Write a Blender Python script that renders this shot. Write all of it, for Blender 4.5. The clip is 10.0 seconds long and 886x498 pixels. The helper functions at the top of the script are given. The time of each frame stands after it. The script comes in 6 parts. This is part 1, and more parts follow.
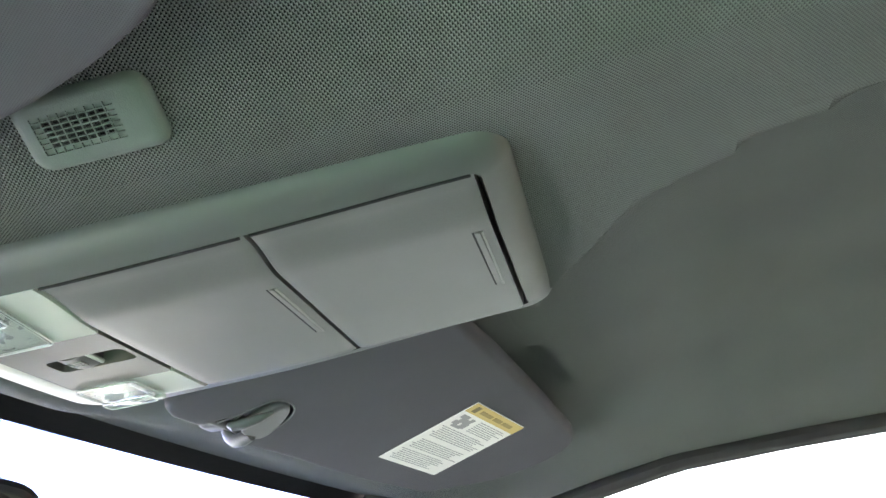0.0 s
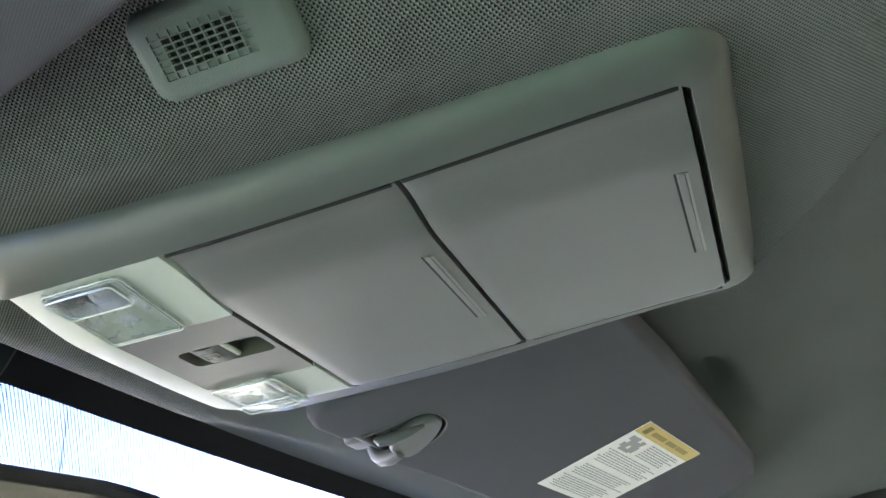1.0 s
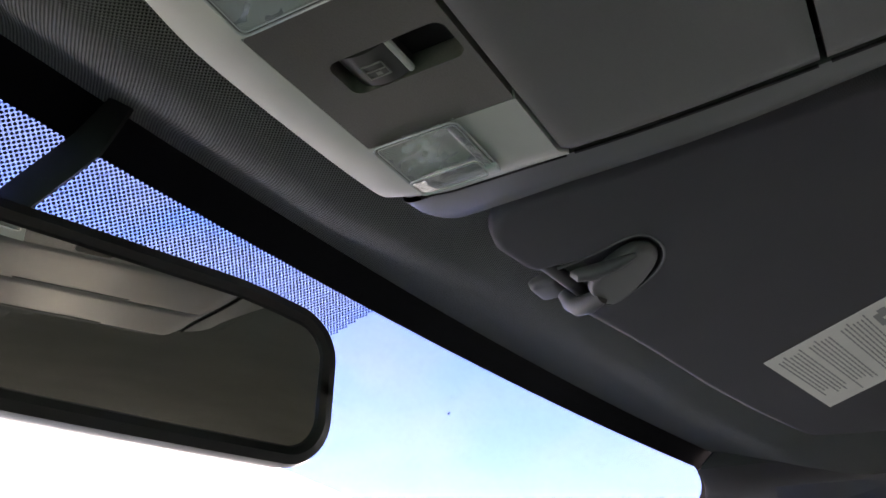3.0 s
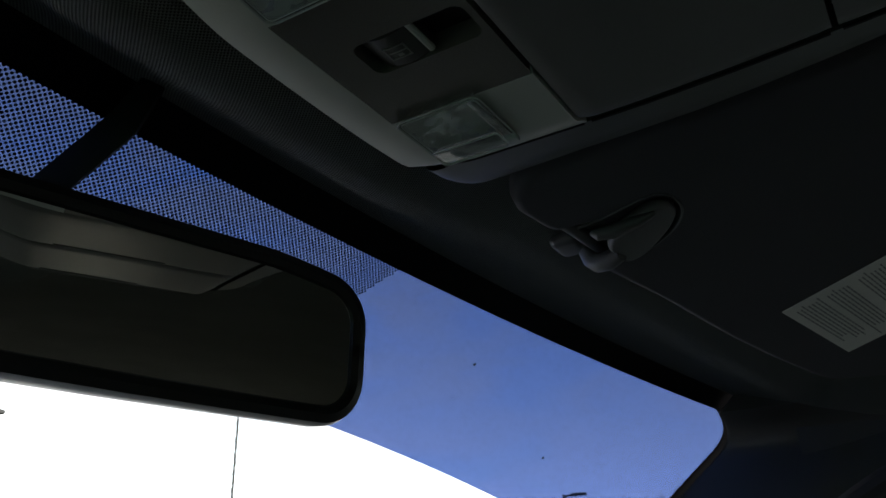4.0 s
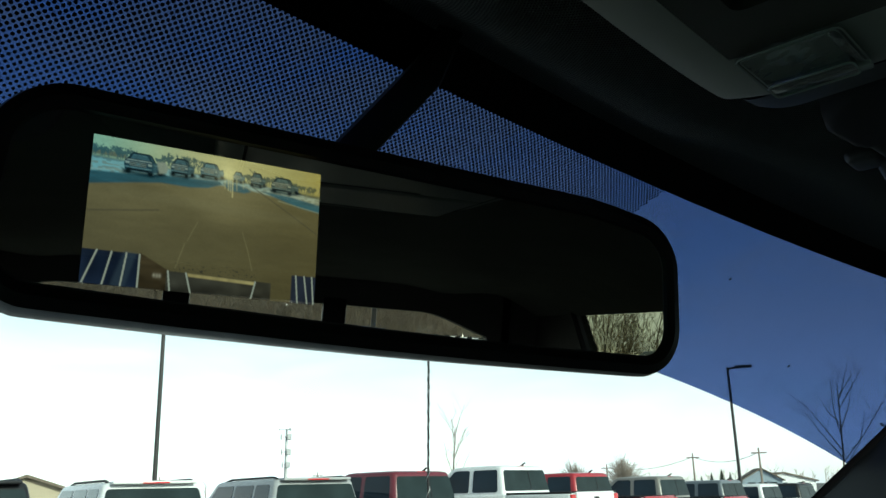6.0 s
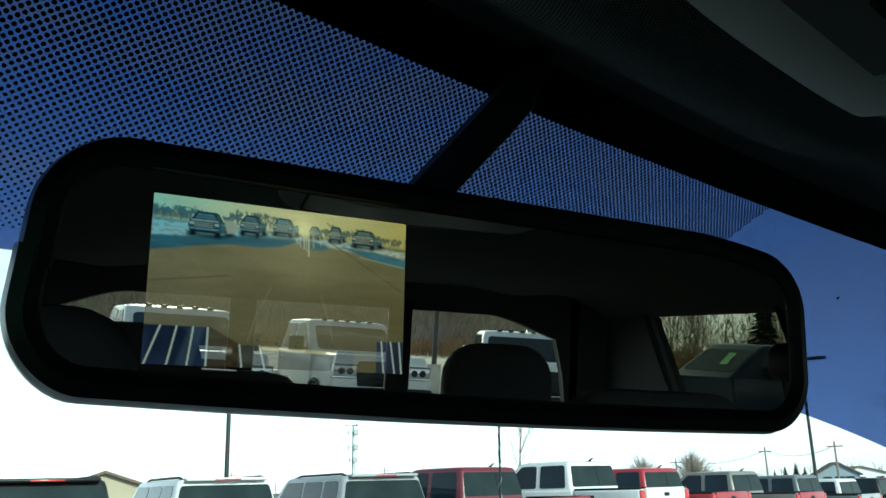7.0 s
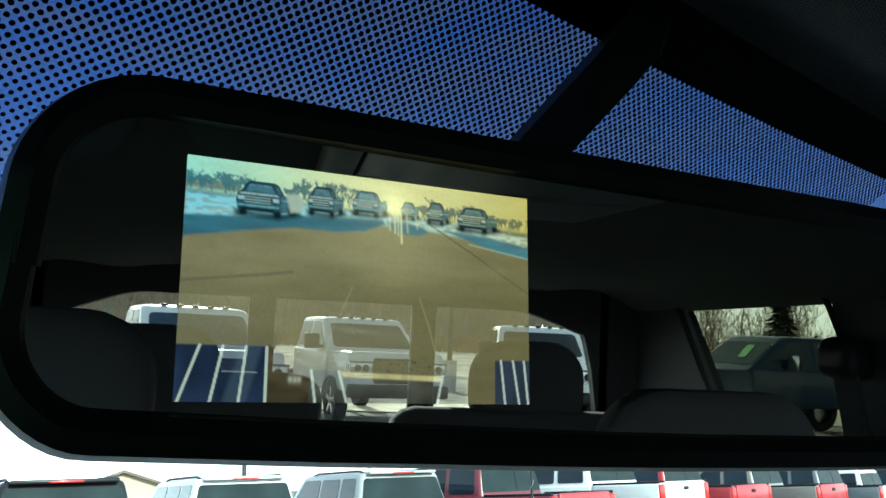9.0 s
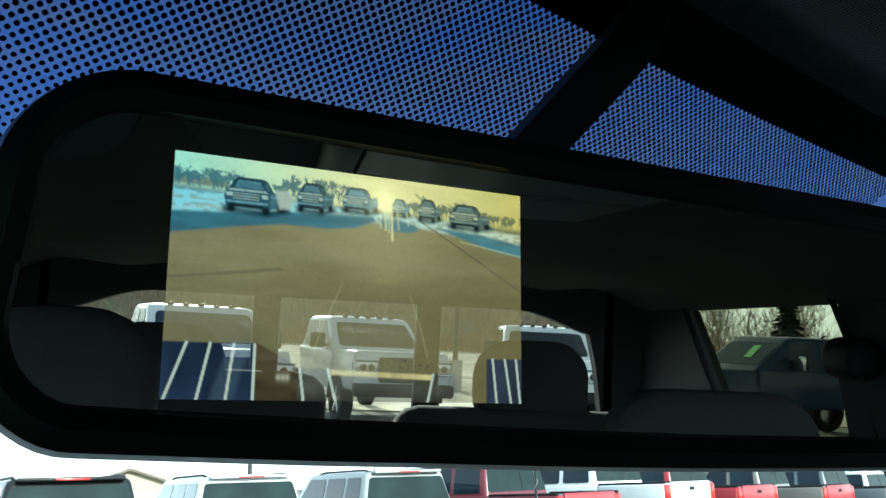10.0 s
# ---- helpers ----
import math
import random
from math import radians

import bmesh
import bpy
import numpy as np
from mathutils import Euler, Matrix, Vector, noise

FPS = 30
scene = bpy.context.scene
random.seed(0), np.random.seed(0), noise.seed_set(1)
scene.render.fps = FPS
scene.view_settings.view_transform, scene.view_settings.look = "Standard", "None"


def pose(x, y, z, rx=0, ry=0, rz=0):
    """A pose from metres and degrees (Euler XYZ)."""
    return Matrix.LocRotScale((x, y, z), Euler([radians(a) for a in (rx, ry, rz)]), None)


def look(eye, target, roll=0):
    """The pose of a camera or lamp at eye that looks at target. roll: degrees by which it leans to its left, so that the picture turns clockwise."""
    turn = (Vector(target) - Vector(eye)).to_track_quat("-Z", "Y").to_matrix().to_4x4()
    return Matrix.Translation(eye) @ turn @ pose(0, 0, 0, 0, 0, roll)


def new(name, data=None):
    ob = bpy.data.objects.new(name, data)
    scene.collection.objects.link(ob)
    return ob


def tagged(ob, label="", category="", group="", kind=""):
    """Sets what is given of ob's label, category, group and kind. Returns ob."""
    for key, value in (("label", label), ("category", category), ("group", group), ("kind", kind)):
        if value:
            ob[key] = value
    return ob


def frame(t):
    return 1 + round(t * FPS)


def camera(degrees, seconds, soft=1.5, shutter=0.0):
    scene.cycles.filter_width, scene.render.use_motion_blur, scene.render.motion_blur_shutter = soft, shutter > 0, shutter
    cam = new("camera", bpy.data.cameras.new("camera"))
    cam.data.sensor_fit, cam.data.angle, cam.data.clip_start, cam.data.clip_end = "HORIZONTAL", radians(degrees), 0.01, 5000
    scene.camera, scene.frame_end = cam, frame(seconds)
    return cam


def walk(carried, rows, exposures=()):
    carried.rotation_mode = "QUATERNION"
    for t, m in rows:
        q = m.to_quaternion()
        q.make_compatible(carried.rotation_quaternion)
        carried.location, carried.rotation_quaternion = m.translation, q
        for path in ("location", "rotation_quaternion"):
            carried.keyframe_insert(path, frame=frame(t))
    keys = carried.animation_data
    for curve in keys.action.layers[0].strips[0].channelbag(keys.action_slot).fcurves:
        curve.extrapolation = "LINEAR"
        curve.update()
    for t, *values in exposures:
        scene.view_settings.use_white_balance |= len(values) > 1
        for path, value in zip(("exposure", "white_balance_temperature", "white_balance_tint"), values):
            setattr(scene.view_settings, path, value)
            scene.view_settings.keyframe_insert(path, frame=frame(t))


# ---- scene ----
cam = camera(54.26, 10.0)
PATH = [
    (0.0, pose(-0.3772, -0.2894, 1.6447, 114.19, 8.03, -77.72)),
    (0.5, pose(-0.3556, -0.2825, 1.6476, 114.88, 6.50, -72.37)),
    (1.0, pose(-0.3094, -0.2527, 1.6454, 118.09, 5.42, -69.13)),
    (1.5, pose(-0.2706, -0.2103, 1.6451, 118.93, 4.27, -66.58)),
    (1.7, pose(-0.2591, -0.1879, 1.6447, 119.02, 3.56, -66.61)),
    (2.0, pose(-0.2432, -0.1764, 1.6468, 119.24, 3.30, -64.72)),
    (2.5, pose(-0.2132, -0.1689, 1.6322, 119.70, 1.82, -62.90)),
    (3.0, pose(-0.1846, -0.1599, 1.6174, 117.12, 1.83, -60.79)),
    (3.2, pose(-0.1838, -0.1671, 1.6234, 114.49, 1.63, -60.00)),
    (4.3, pose(-0.2027, -0.1685, 1.6159, 112.62, 2.43, -58.47)),
    (4.5, pose(-0.2019, -0.1677, 1.6128, 111.15, 2.57, -58.31)),
    (5.0, pose(-0.2103, -0.1570, 1.6179, 108.79, 2.13, -58.30)),
    (5.5, pose(-0.2347, -0.1329, 1.6515, 107.07, 2.09, -54.80)),
    (5.7, pose(-0.2366, -0.1190, 1.6526, 106.38, 1.72, -51.84)),
    (6.8, pose(-0.2203, -0.1071, 1.6739, 105.42, 1.62, -45.06)),
    (7.0, pose(-0.2202, -0.0872, 1.6806, 105.48, 1.49, -44.31)),
    (7.2, pose(-0.2140, -0.0589, 1.6796, 105.53, 1.30, -43.75)),
    (7.5, pose(-0.2070, -0.0384, 1.6952, 105.53, 1.71, -43.14)),
    (8.0, pose(-0.1976, -0.0237, 1.6987, 105.17, 2.01, -43.54)),
    (8.5, pose(-0.1937, -0.0232, 1.6961, 105.33, 2.21, -43.27)),
    (9.0, pose(-0.1934, -0.0237, 1.6966, 105.24, 2.09, -43.25)),
    (9.5, pose(-0.1938, -0.0222, 1.6963, 105.18, 2.04, -43.38)),
    (10.0, pose(-0.1903, -0.0246, 1.6965, 105.21, 1.85, -42.90)),
]
EXPOSURES = [(t, e, k, g) for t, e, k, g in ((0.0, 6.1, 7100, 17), (0.5, 5.77, 7100, 19), (1.2, 5.8, 7100, 16), (2.0, 5.35, 7200, 14), (2.5, 5.2, 7100, 11), (3.0, 4.2, 7300, 27), (3.2, 3.75, 7200, 26), (4.3, 0.9, 6600, 6), (5.0, 0.52, 6550, 5), (5.5, 0.34, 6500, -3), (7.0, 0.45, 5700, -12), (7.6, 0.98, 5700, -9), (8.0, 1.15, 5700, -9), (10.0, 1.40, 5700, -9))]
walk(cam, PATH, EXPOSURES)

# ---- world and sun ----
SUN_DIR = Vector((-0.12, -1.0, 0.42)).normalized()
world = bpy.data.worlds.new("sky_world")
scene.world = world
world.use_nodes = True
wn = world.node_tree
sky = wn.nodes.new("ShaderNodeTexSky")
sky.sky_type, sky.sun_disc = "NISHITA", False
sky.sun_elevation = math.asin(SUN_DIR.z)
sky.sun_rotation = math.atan2(SUN_DIR.x, SUN_DIR.y)
sky.air_density, sky.dust_density, sky.ozone_density = 1.0, 0.4, 1.0
# thin high cloud: the blue is veiled by streaks of white
co = wn.nodes.new("ShaderNodeTexCoord")
stretch = wn.nodes.new("ShaderNodeMapping")
stretch.inputs["Scale"].default_value = (1.6, 3.0, 9.0)
streaks = wn.nodes.new("ShaderNodeTexNoise")
streaks.inputs["Scale"].default_value, streaks.inputs["Detail"].default_value, streaks.inputs["Distortion"].default_value = 2.2, 6, 0.6
veil = wn.nodes.new("ShaderNodeMapRange")
veil.inputs[1].default_value, veil.inputs[2].default_value, veil.inputs[3].default_value, veil.inputs[4].default_value = 0.40, 0.62, 0.55, 1.0
bright = wn.nodes.new("ShaderNodeRGBToBW")
white = wn.nodes.new("ShaderNodeVectorMath")
white.operation, white.inputs[1].default_value = "MULTIPLY", (1.18, 1.17, 1.26)
cloud = wn.nodes.new("ShaderNodeMix")
cloud.data_type = "RGBA"
# the veil thins out higher up
height = wn.nodes.new("ShaderNodeSeparateXYZ")
thin = wn.nodes.new("ShaderNodeMapRange")
thin.inputs[1].default_value, thin.inputs[2].default_value, thin.inputs[3].default_value, thin.inputs[4].default_value = 0.12, 0.50, 0.70, 0.26
wn.links.new(co.outputs["Generated"], height.inputs[0])
wn.links.new(height.outputs[2], thin.inputs[0])
wn.links.new(thin.outputs[0], veil.inputs[3])
wn.links.new(co.outputs["Generated"], stretch.inputs[0])
wn.links.new(stretch.outputs[0], streaks.inputs["Vector"])
wn.links.new(streaks.outputs[0], veil.inputs[0])
wn.links.new(sky.outputs[0], bright.inputs[0])
wn.links.new(bright.outputs[0], white.inputs[0])
wn.links.new(veil.outputs[0], cloud.inputs[0])
wn.links.new(sky.outputs[0], cloud.inputs[6])
wn.links.new(white.outputs[0], cloud.inputs[7])
wn.links.new(cloud.outputs[2], wn.nodes["Background"].inputs[0])
wn.nodes["Background"].inputs[1].default_value = 0.15
sun = new("sun", bpy.data.lights.new("sun", "SUN"))
sun.data.energy, sun.data.angle, sun.data.color = 3.5, radians(0.6), (1.0, 0.93, 0.82)
sun.matrix_world = look((0, -20, 20), Vector((0, -20, 20)) - SUN_DIR)

# ---- materials ----
def mat(name, base, rough=0.6, metal=0.0, spec=0.5, grain=0.0, grain_scale=400.0, stain=0.0, stain_scale=6.0, bump=0.0, bump_scale=600.0, coat=0.0):
    """A surface with grain and stains at two scales and fine relief."""
    m = bpy.data.materials.new(name)
    m.use_nodes = True
    t, b = m.node_tree, m.node_tree.nodes["Principled BSDF"]
    b.inputs["Base Color"].default_value = (*base, 1)
    b.inputs["Roughness"].default_value, b.inputs["Metallic"].default_value = rough, metal
    b.inputs["Specular IOR Level"].default_value = spec
    b.inputs["Coat Weight"].default_value = coat
    co = t.nodes.new("ShaderNodeTexCoord")
    col = None
    for amount, scale in ((grain, grain_scale), (stain, stain_scale)):
        if amount:
            n = t.nodes.new("ShaderNodeTexNoise")
            n.inputs["Scale"].default_value, n.inputs["Detail"].default_value = scale, 4
            t.links.new(co.outputs["Object"], n.inputs["Vector"])
            r = t.nodes.new("ShaderNodeMapRange")
            r.inputs[1].default_value, r.inputs[2].default_value = 0.3, 0.7
            r.inputs[3].default_value, r.inputs[4].default_value = 1 - amount, 1 + amount
            t.links.new(n.outputs[0], r.inputs[0])
            v = t.nodes.new("ShaderNodeMix")
            v.data_type, v.blend_type = "RGBA", "MULTIPLY"
            v.inputs[0].default_value = 1
            if col is None:
                v.inputs[6].default_value = (*base, 1)
            else:
                t.links.new(col, v.inputs[6])
            t.links.new(r.outputs[0], v.inputs[7])
            col = v.outputs[2]
    if col is not None:
        t.links.new(col, b.inputs["Base Color"])
    if bump:
        n = t.nodes.new("ShaderNodeTexNoise")
        n.inputs["Scale"].default_value, n.inputs["Detail"].default_value = bump_scale, 3
        t.links.new(co.outputs["Object"], n.inputs["Vector"])
        k = t.nodes.new("ShaderNodeBump")
        k.inputs["Strength"].default_value, k.inputs["Distance"].default_value = bump, 0.0005
        t.links.new(n.outputs[0], k.inputs["Height"])
        t.links.new(k.outputs[0], b.inputs["Normal"])
    return m


def knit(name, base, pitch=0.0021, strength=0.6, mottled=0.06, hollow_shade=(0.30, 1.45), rear_weave=1.0):
    """Knitted headliner cloth: rows of little loops, as relief and with the shade in their hollows put into the tone.
    """
    m = mat(name, base, 0.95, spec=0.15)
    t, b = m.node_tree, m.node_tree.nodes["Principled BSDF"]
    co = t.nodes.new("ShaderNodeTexCoord")
    turn = t.nodes.new("ShaderNodeMapping")
    turn.inputs["Rotation"].default_value = (0, 0, radians(36))
    t.links.new(co.outputs["Object"], turn.inputs["Vector"])
    split = t.nodes.new("ShaderNodeSeparateXYZ")
    t.links.new(turn.outputs[0], split.inputs[0])

    def wave(axis, length, shift=None):
        a = t.nodes.new("ShaderNodeMath")
        a.operation = "MULTIPLY"
        a.inputs[1].default_value = 2 * math.pi / length
        t.links.new(split.outputs[axis], a.inputs[0])
        out = a.outputs[0]
        if shift is not None:
            c = t.nodes.new("ShaderNodeMath")
            c.operation = "MULTIPLY_ADD"
            c.inputs[1].default_value = 1.3
            t.links.new(shift, c.inputs[0])
            t.links.new(out, c.inputs[2])
            out = c.outputs[0]
        s = t.nodes.new("ShaderNodeMath")
        s.operation = "SINE"
        t.links.new(out, s.inputs[0])
        return s.outputs[0]

    rows = wave(0, pitch)
    loops = wave(1, pitch * 1.03, rows)
    mixed = t.nodes.new("ShaderNodeMath")
    mixed.operation = "MULTIPLY_ADD"
    mixed.inputs[1].default_value = 1.15
    t.links.new(loops, mixed.inputs[0])
    t.links.new(rows, mixed.inputs[2])
    noise_node = t.nodes.new("ShaderNodeTexNoise")
    noise_node.inputs["Scale"].default_value, noise_node.inputs["Detail"].default_value = 9, 4
    t.links.new(co.outputs["Object"], noise_node.inputs["Vector"])
    # Low parts of the relief are darkened in the colour, as shade between loops
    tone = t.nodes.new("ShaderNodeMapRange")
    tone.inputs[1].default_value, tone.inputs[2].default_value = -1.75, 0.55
    tone.inputs[3].default_value, tone.inputs[4].default_value = hollow_shade
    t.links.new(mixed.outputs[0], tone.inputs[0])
    # towards the rear the weave fades into one even, darker tone
    where = t.nodes.new("ShaderNodeSeparateXYZ")
    t.links.new(co.outputs["Object"], where.inputs[0])
    weave_fade = t.nodes.new("ShaderNodeMapRange")
    weave_fade.inputs[1].default_value, weave_fade.inputs[2].default_value, weave_fade.inputs[3].default_value, weave_fade.inputs[4].default_value = -0.42, -0.22, rear_weave, 1.0
    t.links.new(where.outputs[1], weave_fade.inputs[0])
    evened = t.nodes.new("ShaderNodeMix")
    evened.inputs[2].default_value = 0.25 * hollow_shade[0] + 0.41 * hollow_shade[1]
    t.links.new(weave_fade.outputs[0], evened.inputs[0])
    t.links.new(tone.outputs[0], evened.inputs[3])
    tone2 = t.nodes.new("ShaderNodeMapRange")
    tone2.inputs[1].default_value, tone2.inputs[2].default_value = 0.3, 0.7
    tone2.inputs[3].default_value, tone2.inputs[4].default_value = 1 - mottled, 1 + mottled
    t.links.new(noise_node.outputs[0], tone2.inputs[0])
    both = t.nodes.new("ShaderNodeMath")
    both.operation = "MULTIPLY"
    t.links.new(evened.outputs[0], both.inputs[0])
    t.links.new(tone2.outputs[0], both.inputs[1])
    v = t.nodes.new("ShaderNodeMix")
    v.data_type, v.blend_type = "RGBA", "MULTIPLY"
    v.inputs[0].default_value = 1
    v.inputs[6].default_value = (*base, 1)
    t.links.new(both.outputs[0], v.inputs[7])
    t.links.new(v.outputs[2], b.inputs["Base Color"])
    k = t.nodes.new("ShaderNodeBump")
    k.inputs["Distance"].default_value = 0.0004
    relief = t.nodes.new("ShaderNodeMath")
    relief.operation = "MULTIPLY"
    relief.inputs[1].default_value = strength
    t.links.new(weave_fade.outputs[0], relief.inputs[0])
    t.links.new(relief.outputs[0], k.inputs["Strength"])
    t.links.new(mixed.outputs[0], k.inputs["Height"])
    t.links.new(k.outputs[0], b.inputs["Normal"])
    return m


def glass(name, through_colour, gloss=0.06, rough=0.02):
    """Clear or tinted sheet glass: light passes straight, with a slight mirror image."""
    m = bpy.data.materials.new(name)
    m.use_nodes = True
    t = m.node_tree
    t.nodes.clear()
    out = t.nodes.new("ShaderNodeOutputMaterial")
    a, g, mix = t.nodes.new("ShaderNodeBsdfTransparent"), t.nodes.new("ShaderNodeBsdfGlossy"), t.nodes.new("ShaderNodeMixShader")
    a.inputs[0].default_value = (*through_colour, 1)
    g.inputs["Roughness"].default_value = rough
    mix.inputs[0].default_value = gloss
    t.links.new(a.outputs[0], mix.inputs[1])
    t.links.new(g.outputs[0], mix.inputs[2])
    t.links.new(mix.outputs[0], out.inputs[0])
    return m


def glow(name, colour, strength=1.0, mirror=0.0):
    """A lit screen area behind half-silvered glass."""
    m = bpy.data.materials.new(name)
    m.use_nodes = True
    t = m.node_tree
    t.nodes.clear()
    out = t.nodes.new("ShaderNodeOutputMaterial")
    e = t.nodes.new("ShaderNodeEmission")
    e.inputs[0].default_value, e.inputs[1].default_value = (*colour, 1), strength
    last = e.outputs[0]
    if mirror:
        g, add = t.nodes.new("ShaderNodeBsdfGlossy"), t.nodes.new("ShaderNodeAddShader")
        g.inputs[0].default_value, g.inputs["Roughness"].default_value = (mirror, mirror, mirror, 1), 0.0
        t.links.new(last, add.inputs[0])
        t.links.new(g.outputs[0], add.inputs[1])
        last = add.outputs[0]
    t.links.new(last, out.inputs[0])
    return m


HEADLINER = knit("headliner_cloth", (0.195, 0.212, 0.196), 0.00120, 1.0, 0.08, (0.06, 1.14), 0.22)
VISOR_CLOTH = knit("visor_cloth", (0.090, 0.089, 0.099), 0.0008, 0.15, 0.06, (0.85, 1.06))
BEZEL = mat("bezel_plastic", (0.088, 0.096, 0.090), 0.42, stain=0.06, stain_scale=12, bump=0.08, bump_scale=2200)
DOOR_PLASTIC = mat("console_door_plastic", (0.125, 0.126, 0.12), 0.40, grain=0.03, grain_scale=900, stain=0.07, stain_scale=18, bump=0.08, bump_scale=2200)
PANEL = mat("lamp_panel_plastic", (0.56, 0.58, 0.54), 0.6, spec=0.3, stain=0.03, stain_scale=20, bump=0.15, bump_scale=1500)
TAUPE = mat("switch_panel_plastic", (0.125, 0.117, 0.103), 0.42, grain=0.04, grain_scale=900, stain=0.05, stain_scale=30, bump=0.3, bump_scale=1600)
PULL_HIGHLIGHT = mat("pull_highlight", (0.24, 0.24, 0.23), 0.4)
# Near-black: shade of gaps put into colour, and real specks on the glass
GAP = mat("gap_shade_and_speck", (0.01, 0.01, 0.011), 0.8)
BLACK = mat("black_plastic", (0.010, 0.010, 0.012), 0.45, spec=0.28, stain=0.2, stain_scale=15, bump=0.15, bump_scale=1200)
HOUSING = mat("mirror_housing_plastic", (0.012, 0.012, 0.013), 0.33, spec=0.5, stain=0.15, stain_scale=15, bump=0.12, bump_scale=1500)
FRIT = mat("black_ceramic_frit", (0.005, 0.005, 0.007), 0.5, spec=0.06)
RUBBER = mat("rubber_seal", (0.018, 0.018, 0.019), 0.7, stain=0.2, stain_scale=30)
TRIM = mat("pillar_trim_plastic", (0.035, 0.037, 0.037), 0.6, stain=0.06, stain_scale=9, bump=0.3, bump_scale=1200)
DARK_CLOTH = mat("dark_seat_cloth", (0.035, 0.035, 0.036), 0.95, grain=0.25, grain_scale=700, stain=0.15, stain_scale=12)
CABIN = mat("cabin_dark_plastic", (0.045, 0.046, 0.048), 0.7, stain=0.12, stain_scale=5)
CARPET = mat("cabin_carpet", (0.03, 0.03, 0.031), 0.95, grain=0.3, grain_scale=300)
PAPER = mat("label_paper", (0.80, 0.78, 0.74), 0.5, stain=0.03, stain_scale=60)
YELLOW = mat("label_yellow", (0.56, 0.40, 0.10), 0.5)
INK = mat("label_ink", (0.30, 0.29, 0.29), 0.6)
WINDSHIELD = glass("windshield_glass", (0.95, 0.985, 0.97), 0.02)
TINT = glass("blue_shade_band", (0.270, 0.332, 0.515), 0.01)
PRIVACY = glass("side_glass", (0.40, 0.44, 0.435), 0.03)
GREEN_GLASS = glass("green_side_glass", (0.37, 0.56, 0.46), 0.03)
REAR_GLASS = glass("rear_glass", (0.86, 0.87, 0.82), 0.03)
REAR_DOOR_GLASS = glass("dark_rear_door_glass", (0.46, 0.47, 0.385), 0.006)
LENS = glass("lamp_lens", (0.93, 0.95, 0.95), 0.08, 0.03)
CLEAR = glass("clear_lamp_plastic", (0.90, 0.92, 0.92), 0.26, 0.03)
# Opaque pale colour painted as the glints along the clear lamp edges
RIM = mat("clear_edge_glint", (0.62, 0.66, 0.65), 0.12, coat=0.6)
CHROME = mat("lamp_reflector", (0.82, 0.85, 0.84), 0.14, 0.6, stain=0.15, stain_scale=90)
ASPHALT = mat("asphalt", (0.115, 0.114, 0.112), 0.9, grain=0.3, grain_scale=60, stain=0.3, stain_scale=0.3)
GRASS = mat("dry_grass_and_snow", (0.60, 0.54, 0.43), 0.95, grain=0.5, grain_scale=1.2, stain=0.5, stain_scale=0.22)
BARK = mat("bare_bark", (0.24, 0.20, 0.17), 0.9, grain=0.3, grain_scale=8)
PALE_BARK = mat("pale_woods_bark", (0.30, 0.255, 0.20), 0.9, grain=0.4, grain_scale=0.6, stain=0.3, stain_scale=0.12)
NEEDLE = mat("fir_needles", (0.035, 0.05, 0.03), 0.9, grain=0.4, grain_scale=3)
POLE_PAINT = mat("pole_bronze_paint", (0.035, 0.033, 0.032), 0.5, stain=0.15, stain_scale=2)
GALVANISED = mat("galvanised_steel", (0.36, 0.37, 0.38), 0.5, 0.7, stain=0.1, stain_scale=2)
TYRE = mat("tyre_rubber", (0.02, 0.02, 0.02), 0.85)
ALLOY = mat("alloy_rim", (0.5, 0.5, 0.52), 0.35, 0.9)
CAR_GLASS = mat("car_window_glass", (0.020, 0.030, 0.032), 0.05, spec=0.15, stain=0.35, stain_scale=1.3)
DARK_CAR_GLASS = mat("dark_windscreen_glass", (0.012, 0.022, 0.034), 0.06, spec=0.30, stain=0.3, stain_scale=1.3)
TAIL = mat("tail_lamp_red", (0.5, 0.02, 0.02), 0.2, coat=0.6)
HEADLAMP = mat("headlamp_glass", (0.6, 0.62, 0.65), 0.12, 0.4, coat=0.6)
CHROME_TRIM = mat("chrome_trim", (0.6, 0.61, 0.63), 0.18, 1.0)


def paint(name, c):
    return mat(name, c, 0.32, 0.0, 0.2 if max(c) < 0.07 else 0.5, grain=0.03, grain_scale=40, stain=0.06, stain_scale=1.5, coat=0.15 if max(c) < 0.07 else 0.6)


PAINTS = {k: paint("car_paint_" + k, v) for k, v in dict(white=(0.75, 0.76, 0.77), red=(0.34, 0.025, 0.035), dark_red=(0.13, 0.02, 0.03),
    black=(0.02, 0.021, 0.023), grey=(0.13, 0.15, 0.17), taupe=(0.2, 0.19, 0.175), silver=(0.36, 0.37, 0.38), blue=(0.014, 0.032, 0.064)).items()}

CONCRETE = mat("concrete", (0.5, 0.49, 0.46), 0.9, grain=0.1, grain_scale=20, stain=0.15, stain_scale=3)
DRY_BRUSH = mat("dry_orange_brush", (0.30, 0.19, 0.10), 0.95, grain=0.4, grain_scale=0.5)

# ---- mesh helpers ----
def mesh_object(name, bm, material, smooth=True):
    me = bpy.data.meshes.new(name)
    bm.normal_update()
    bm.to_mesh(me)
    bm.free()
    if smooth:
        me.polygons.foreach_set("use_smooth", [True] * len(me.polygons))
        me.set_sharp_from_angle(angle=radians(36))
    for m in (material if isinstance(material, (list, tuple)) else [material]):
        me.materials.append(m)
    return new(name, me)


